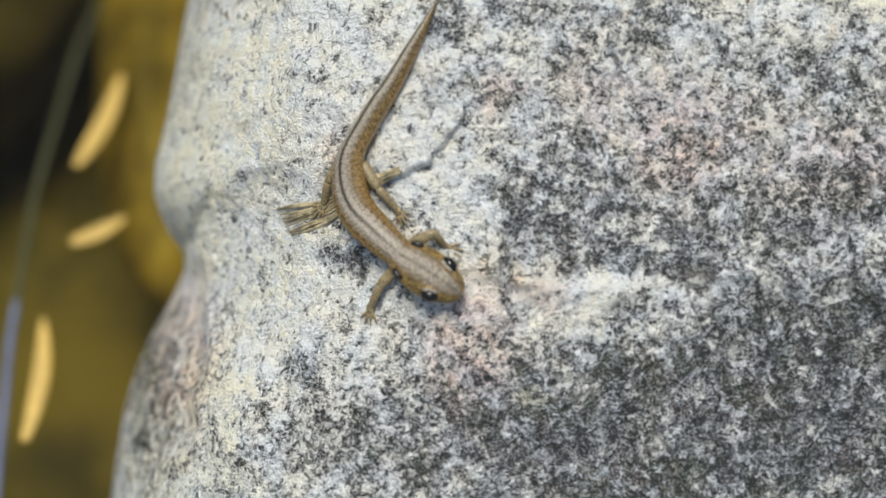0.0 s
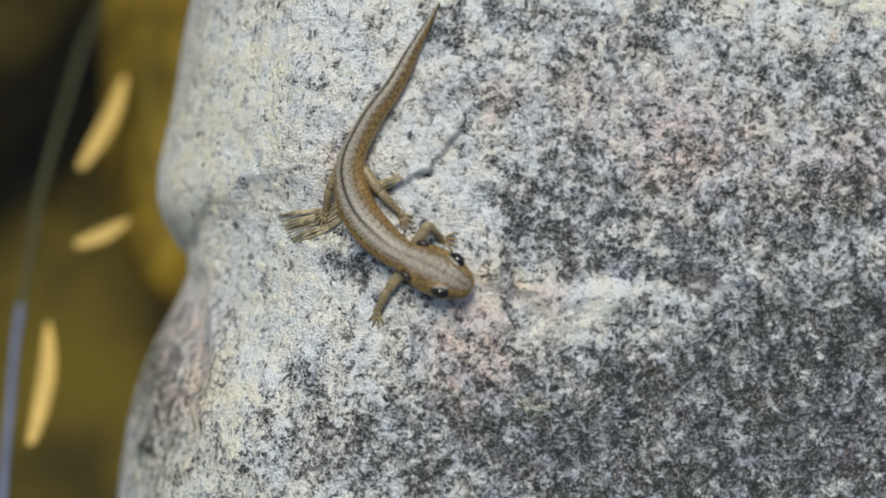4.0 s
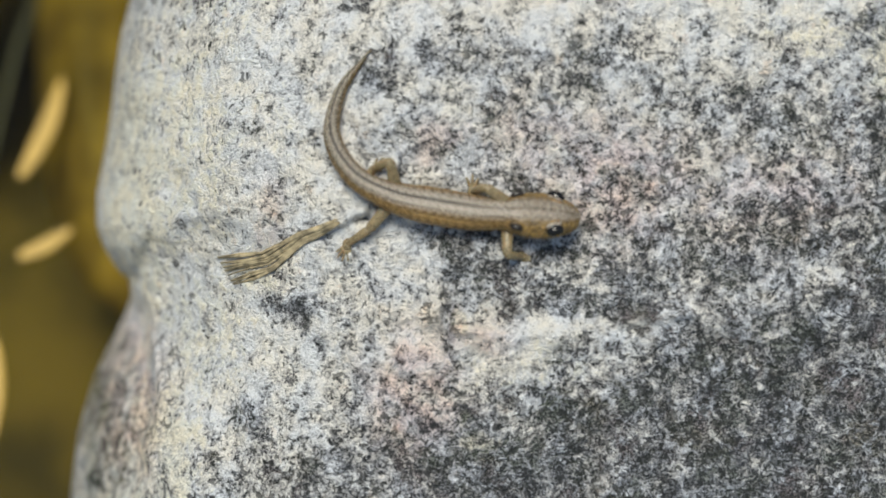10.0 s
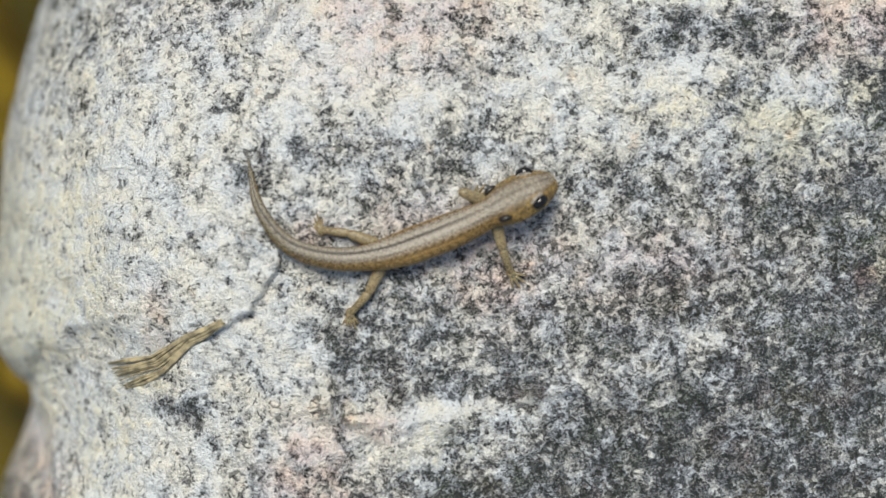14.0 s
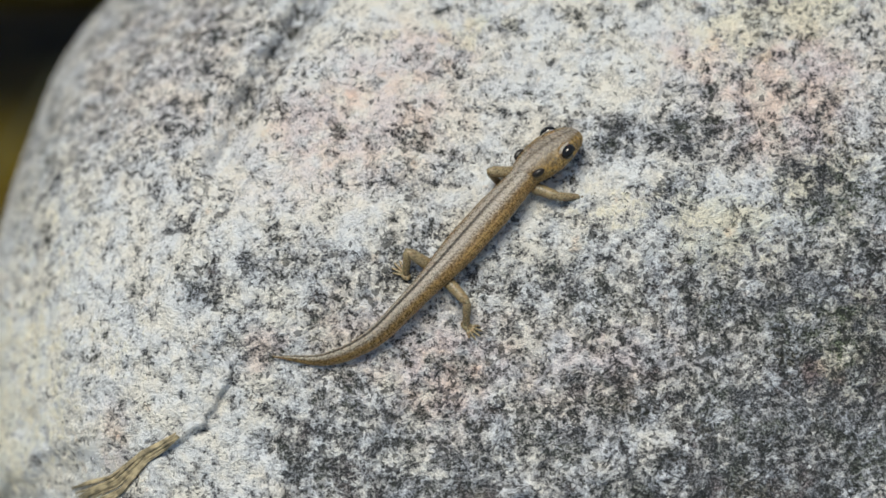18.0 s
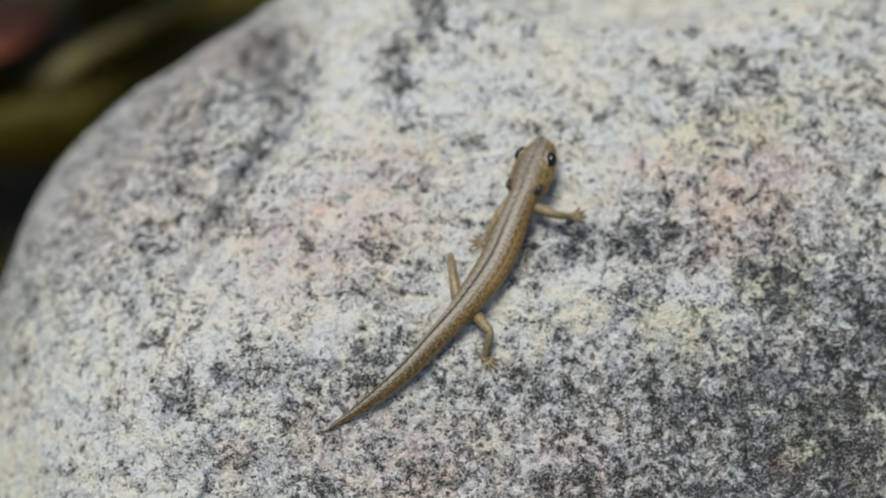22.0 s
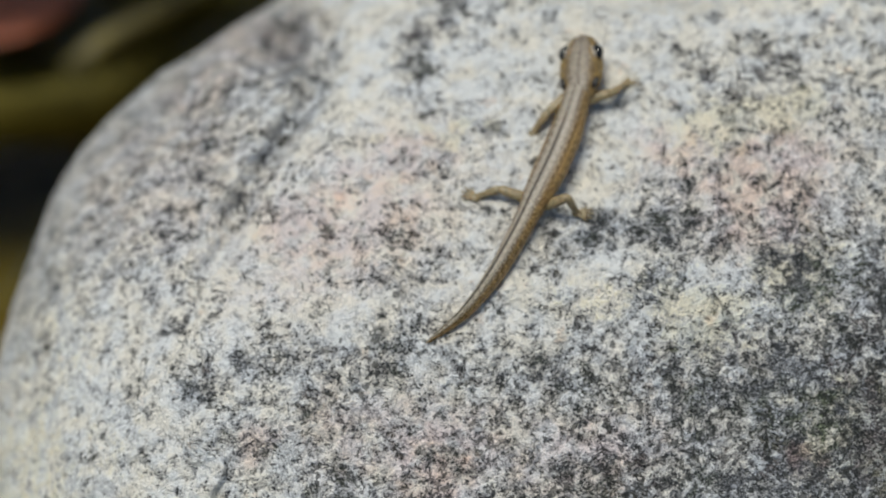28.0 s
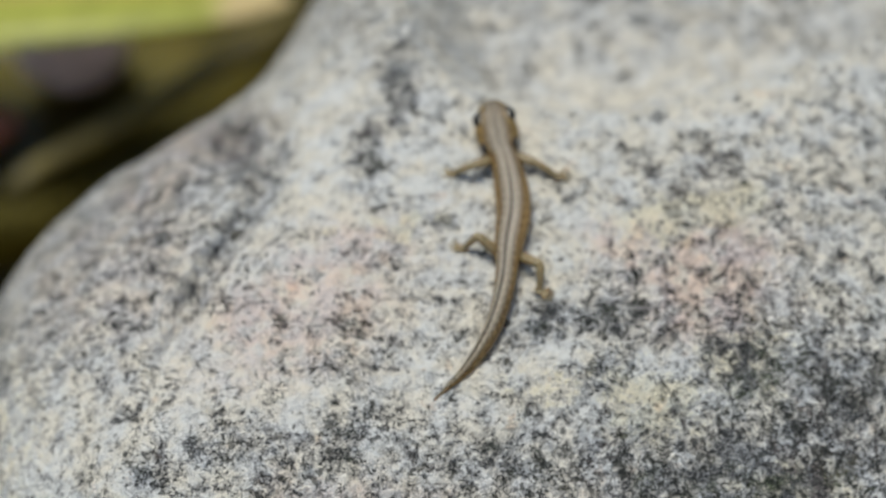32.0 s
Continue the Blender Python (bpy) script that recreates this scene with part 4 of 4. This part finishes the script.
def bend(points, s):
    """A point of the spine at the fraction s of its length (Catmull-Rom)."""
    n = len(points) - 1
    x = min(max(s, 0.0), 1.0) * n
    i = min(int(x), n - 1)
    p = [points[0] * 2 - points[1], *points, points[-1] * 2 - points[-2]]
    a, b, c, d = p[i], p[i + 1], p[i + 2], p[i + 3]
    k = x - i
    return 0.5 * ((2 * b) + (c - a) * k + (2 * a - 5 * b + 4 * c - d) * k * k + (3 * b - a - 3 * c + d) * k**3)


def half_width(s):
    return float(np.interp(s, [0, 0.04, 0.09, 0.13, 0.16, 0.2, 0.3, 0.42, 0.5, 0.55, 0.65, 0.8, 0.93, 1.0], [1.5, 2.6, 3.1, 2.6, 2.0, 1.95, 2.4, 2.45, 2.0, 1.6, 1.35, 0.95, 0.55, 0.15]))


def half_height(s):
    return float(np.interp(s, [0, 0.05, 0.1, 0.16, 0.3, 0.5, 0.58, 0.7, 0.85, 1.0], [1.0, 1.7, 2.0, 1.8, 2.0, 1.8, 1.7, 1.7, 1.2, 0.2]))


def lift(s):
    return half_height(s) * 0.95 + float(np.interp(s, [0, 0.15, 0.4, 0.6, 1.0], [1.6, 0.7, 0.2, 0.05, 0.0]))


def with_around(ob, tail, stripe):
    """The attributes by which the skin is patterned: how far round from the back, and the strength of the back's line."""
    me = ob.data
    co = np.empty(len(me.vertices) * 3)
    me.vertices.foreach_get("co", co)
    co = co.reshape(-1, 3)
    a = np.abs(np.arctan2(co[:, 0], co[:, 2] - 0.0)) / math.pi
    for key, value in (("around", a), ("stripe", np.full(len(a), stripe)), ("tail", np.full(len(a), tail)), ("crown", np.clip((co[:, 1] * 1000 + 4.2) / 2.5, 0, 1) if ob.name == "head" else np.zeros(len(a)))):
        me.attributes.new(key, "FLOAT", "POINT").data.foreach_set("value", value.astype(np.float32))


def ring(y, hw, hh, sides=20, flat=0.75):
    out = []
    for k in range(sides):
        a = 2 * math.pi * k / sides
        x, z = math.sin(a), math.cos(a)
        out.append(Vector((hw * x, y, hh * (z if z > 0 else z * flat))) / 1000)
    return out


newt = tagged(new("newt"), "small golden-brown newt with a dark back line on the boulder", "newt")
PIECES = []      # part, fraction of the spine

COUNT = 34
for i in range(COUNT):
    a = HEAD_END - 0.015 + (1.0 - HEAD_END + 0.015) * i / COUNT
    b = HEAD_END - 0.015 + (1.0 - HEAD_END + 0.015) * (i + 1) / COUNT
    mid, reach = (a + b) / 2, (b - a) * 0.5 * LENGTH
    rings = []
    for k in (-2.2, -1.7, -1.0, -0.4, 0.4, 1.0, 1.7, 2.2):
        s = min(1.0, mid - k * reach / LENGTH)
        shrink = 1.0 if abs(k) <= 1.0 else (0.97 if abs(k) < 2 else 0.85)
        rings.append(ring(k * reach, half_width(s) * shrink, half_height(s) * shrink))
    name = "body_segment" if mid < HIP else "tail_segment"
    seg = part(name, tube(rings, 20), SKIN, newt)
    with_around(seg, float(np.interp(mid, [0.5, 1.0], [0.0, 1.0])), float(np.interp(mid, [0.15, 0.22, 0.36, 1], [0.1, 0.35, 0.9, 1])))
    PIECES.append((seg, mid))

# head, 8 mm long: the local y runs from the neck to the snout
HEAD_AT = 0.094
rings = []
for y, hw, hh, z in ((-5.6, 1.3, 1.1, -0.1), (-4.6, 1.9, 1.6, 0), (-3.3, 2.5, 1.95, 0), (-1.8, 2.95, 2.1, 0), (-0.2, 3.05, 2.05, 0), (1.4, 2.85, 1.85, 0), (2.7, 2.4, 1.6, -0.05), (3.7, 1.9, 1.3, -0.15), (4.35, 1.3, 0.95, -0.25), (4.7, 0.6, 0.45, -0.3)):
    rings.append([p + Vector((0, 0, z / 1000)) for p in ring(y, hw, hh, 24, 0.7)])
head = part("head", tube(rings, 24), SKIN, newt, "broad flat head with a blunt snout")
with_around(head, 0.0, 0.3)
PIECES.append((head, HEAD_AT))


def ball(size, subdivisions=3):
    bm = bmesh.new()
    bmesh.ops.create_icosphere(bm, subdivisions=subdivisions, radius=1)
    for p in bm.verts:
        p.co = Vector((p.co.x * size[0], p.co.y * size[1], p.co.z * size[2])) / 1000
    return bm


for side in (-1, 1):
    eye = part("eye", ball((0.78, 1.12, 0.82)), EYEBALL, head, "bulging glossy black eye")
    eye.matrix_basis = pose(side * 0.00225, 0.0016, 0.00085, 0, side * 25, side * 18)
    iris = part("iris", ball((0.26, 0.40, 0.22), 2), IRIS, eye, "golden fleck of the iris")
    iris.matrix_basis = pose(side * 0.00060, 0.0002, 0.0001)
    lid = part("eyelid", ball((0.62, 1.05, 0.45)), SKIN, head, "grey-brown lid over the eye")
    lid.matrix_basis = pose(side * 0.00172, 0.0014, 0.00122, 0, side * 30, side * 18)
    with_around(lid, 0.0, 0.0)
    spot = part("cheek_spot", ball((0.45, 0.9, 0.6), 2), SPOT, head, "black spot behind the eye")
    spot.matrix_basis = pose(side * 0.00215, -0.0031, 0.00105, 0, side * 35, side * -12)
for side in (-1, 1):
    nostril = part("nostril", ball((0.14, 0.14, 0.14), 2), SPOT, head)
    nostril.matrix_basis = pose(side * 0.0008, 0.0041, 0.0003)


def limb(name, length, thick, thin):
    rings = []
    for k in range(7):
        s = k / 6
        r = (thick + (thin - thick) * s) * (0.55 if k in (0, 6) else 1.0)
        rings.append(ring((s * (length + 0.6) - 0.3), r, r * 0.9, 10, 0.9))
    return part(name, tube(rings, 10), LEGSKIN, newt)


LEGS = {}
for name, at, side, lengths, toes in (("fore_left", 0.185, -1, (3.6, 3.4), 4), ("fore_right", 0.185, 1, (3.6, 3.4), 4), ("hind_left", 0.505, -1, (3.8, 3.6), 5), ("hind_right", 0.505, 1, (3.8, 3.6), 5)):
    kind = name.split("_")[0]
    upper = limb("upper_" + ("arm" if kind == "fore" else "leg"), lengths[0], 0.86, 0.62)
    lower = limb("forearm" if kind == "fore" else "shin", lengths[1], 0.64, 0.42)
    sole = part("front_foot" if kind == "fore" else "hind_foot", ball((0.62, 0.8, 0.26), 2), LEGSKIN, newt)
    for k in range(toes):
        a = (k - (toes - 1) / 2) * (95 / toes)
        size = 2.3 - 0.14 * abs(k - (toes - 1) / 2) ** 2
        rings = [ring(y, r, r * 0.8, 8, 0.9) for y, r in ((0, 0.25), (size * 0.5, 0.19), (size * 0.9, 0.13), (size, 0.04))]
        toe = part("toe", tube(rings, 8), LEGSKIN, sole)
        toe.matrix_basis = pose(0, 0, -0.0001, 0, 0, -a)
    LEGS[name] = (at, side, lengths, upper, lower, sole)


def aim(p, way, up):
    """A pose at p (millimetres) whose y points along way and z near up."""
    y = Vector(way).normalized()
    x = y.cross(Vector(up)).normalized()
    z = x.cross(y)
    m = Matrix((x, y, z)).transposed().to_4x4()
    m.translation = Vector(p) / 1000
    return m


def normal_at(u, v):
    e = 2.5
    p = [settle(u - e, v), settle(u + e, v), settle(u, v - e), settle(u, v + e)]
    return Vector((-(p[1] - p[0]) / (2 * e), -(p[3] - p[2]) / (2 * e), 1)).normalized()


def motions():
    times = np.array([t for t, _ in SPINES])
    points = np.array([p for _, p in SPINES])
    keys = sorted(set([round(0.25 * k, 2) for k in range(129)]))
    rows = {ob: [] for ob, _ in PIECES}
    rows[newt] = []
    for at, side, lengths, upper, lower, sole in LEGS.values():
        rows.update({upper: [], lower: [], sole: []})
    ground = {}

    def centre(line, s):
        u, v = bend(line, s)
        u, v = float(u), float(v)
        return Vector((u, v, settle(u, v) + lift(s)))

    for t in keys:
        line = smooth_at(times, points, t)
        spots = [centre(line, s) for s in np.linspace(0, 1, 35)]
        ws = np.array([p.z for p in spots])
        ws = np.convolve(np.pad(ws, 3, "edge"), np.ones(7) / 7, "valid")

        def on(s):
            u, v = bend(line, s)
            return Vector((float(u), float(v), float(np.interp(s, np.linspace(0, 1, 35), ws))))

        up = normal_at(*[float(c) for c in bend(line, 0.35)])
        crest = (up + Vector((-0.1, 0.6, 0.0))).normalized()      # the back leans uphill
        base = aim(on(0.35), on(0.30) - on(0.40), crest)
        rows[newt].append((t, FACE @ base))
        back = base.inverted()
        for ob, s in PIECES:
            if ob is head:
                m = aim(on(HEAD_AT), on(0.03) - on(0.15), crest)
            else:
                m = aim(on(s), on(max(0, s - 0.015)) - on(min(1, s + 0.015)), crest)
            rows[ob].append((t, back @ m))
        for name, (at, side, lengths, upper, lower, sole) in LEGS.items():
            way = (on(at - 0.02) - on(at + 0.02)).normalized()
            right = way.cross(up).normalized()
            root = on(at) + right * side * half_width(at) * 0.7 - up * 0.5
            data = FEET[name]
            fu, fv = smooth_at(data[:, 0], data[:, 1:], t)
            goal = Vector((float(fu), float(fv), settle(float(fu), float(fv)) + 0.35))
            reach = goal - root
            span = min(reach.length, sum(lengths) * 0.98)
            goal = root + reach.normalized() * span
            # the joint stands out sideways and up
            a, b = lengths
            x = (a * a - b * b + span * span) / (2 * span)
            h = math.sqrt(max(0.02, a * a - x * x))
            out = (up * 0.8 + right * side * 0.6 + way * (-0.4 if "fore" in name else 0.4))
            out = (out - reach.normalized() * out.dot(reach.normalized())).normalized()
            joint = root + reach.normalized() * x + out * h
            rows[upper].append((t, back @ aim(root, joint - root, up)))
            rows[lower].append((t, back @ aim(joint, goal - joint, up)))
            ahead = (goal - joint).normalized() * 0.7 + right * side * 0.5 + way * 0.4
            ahead = ahead - up * ahead.dot(up)
            rows[sole].append((t, back @ aim(goal, ahead, up)))
    for ob, poses in rows.items():
        walk(ob, poses)


motions()
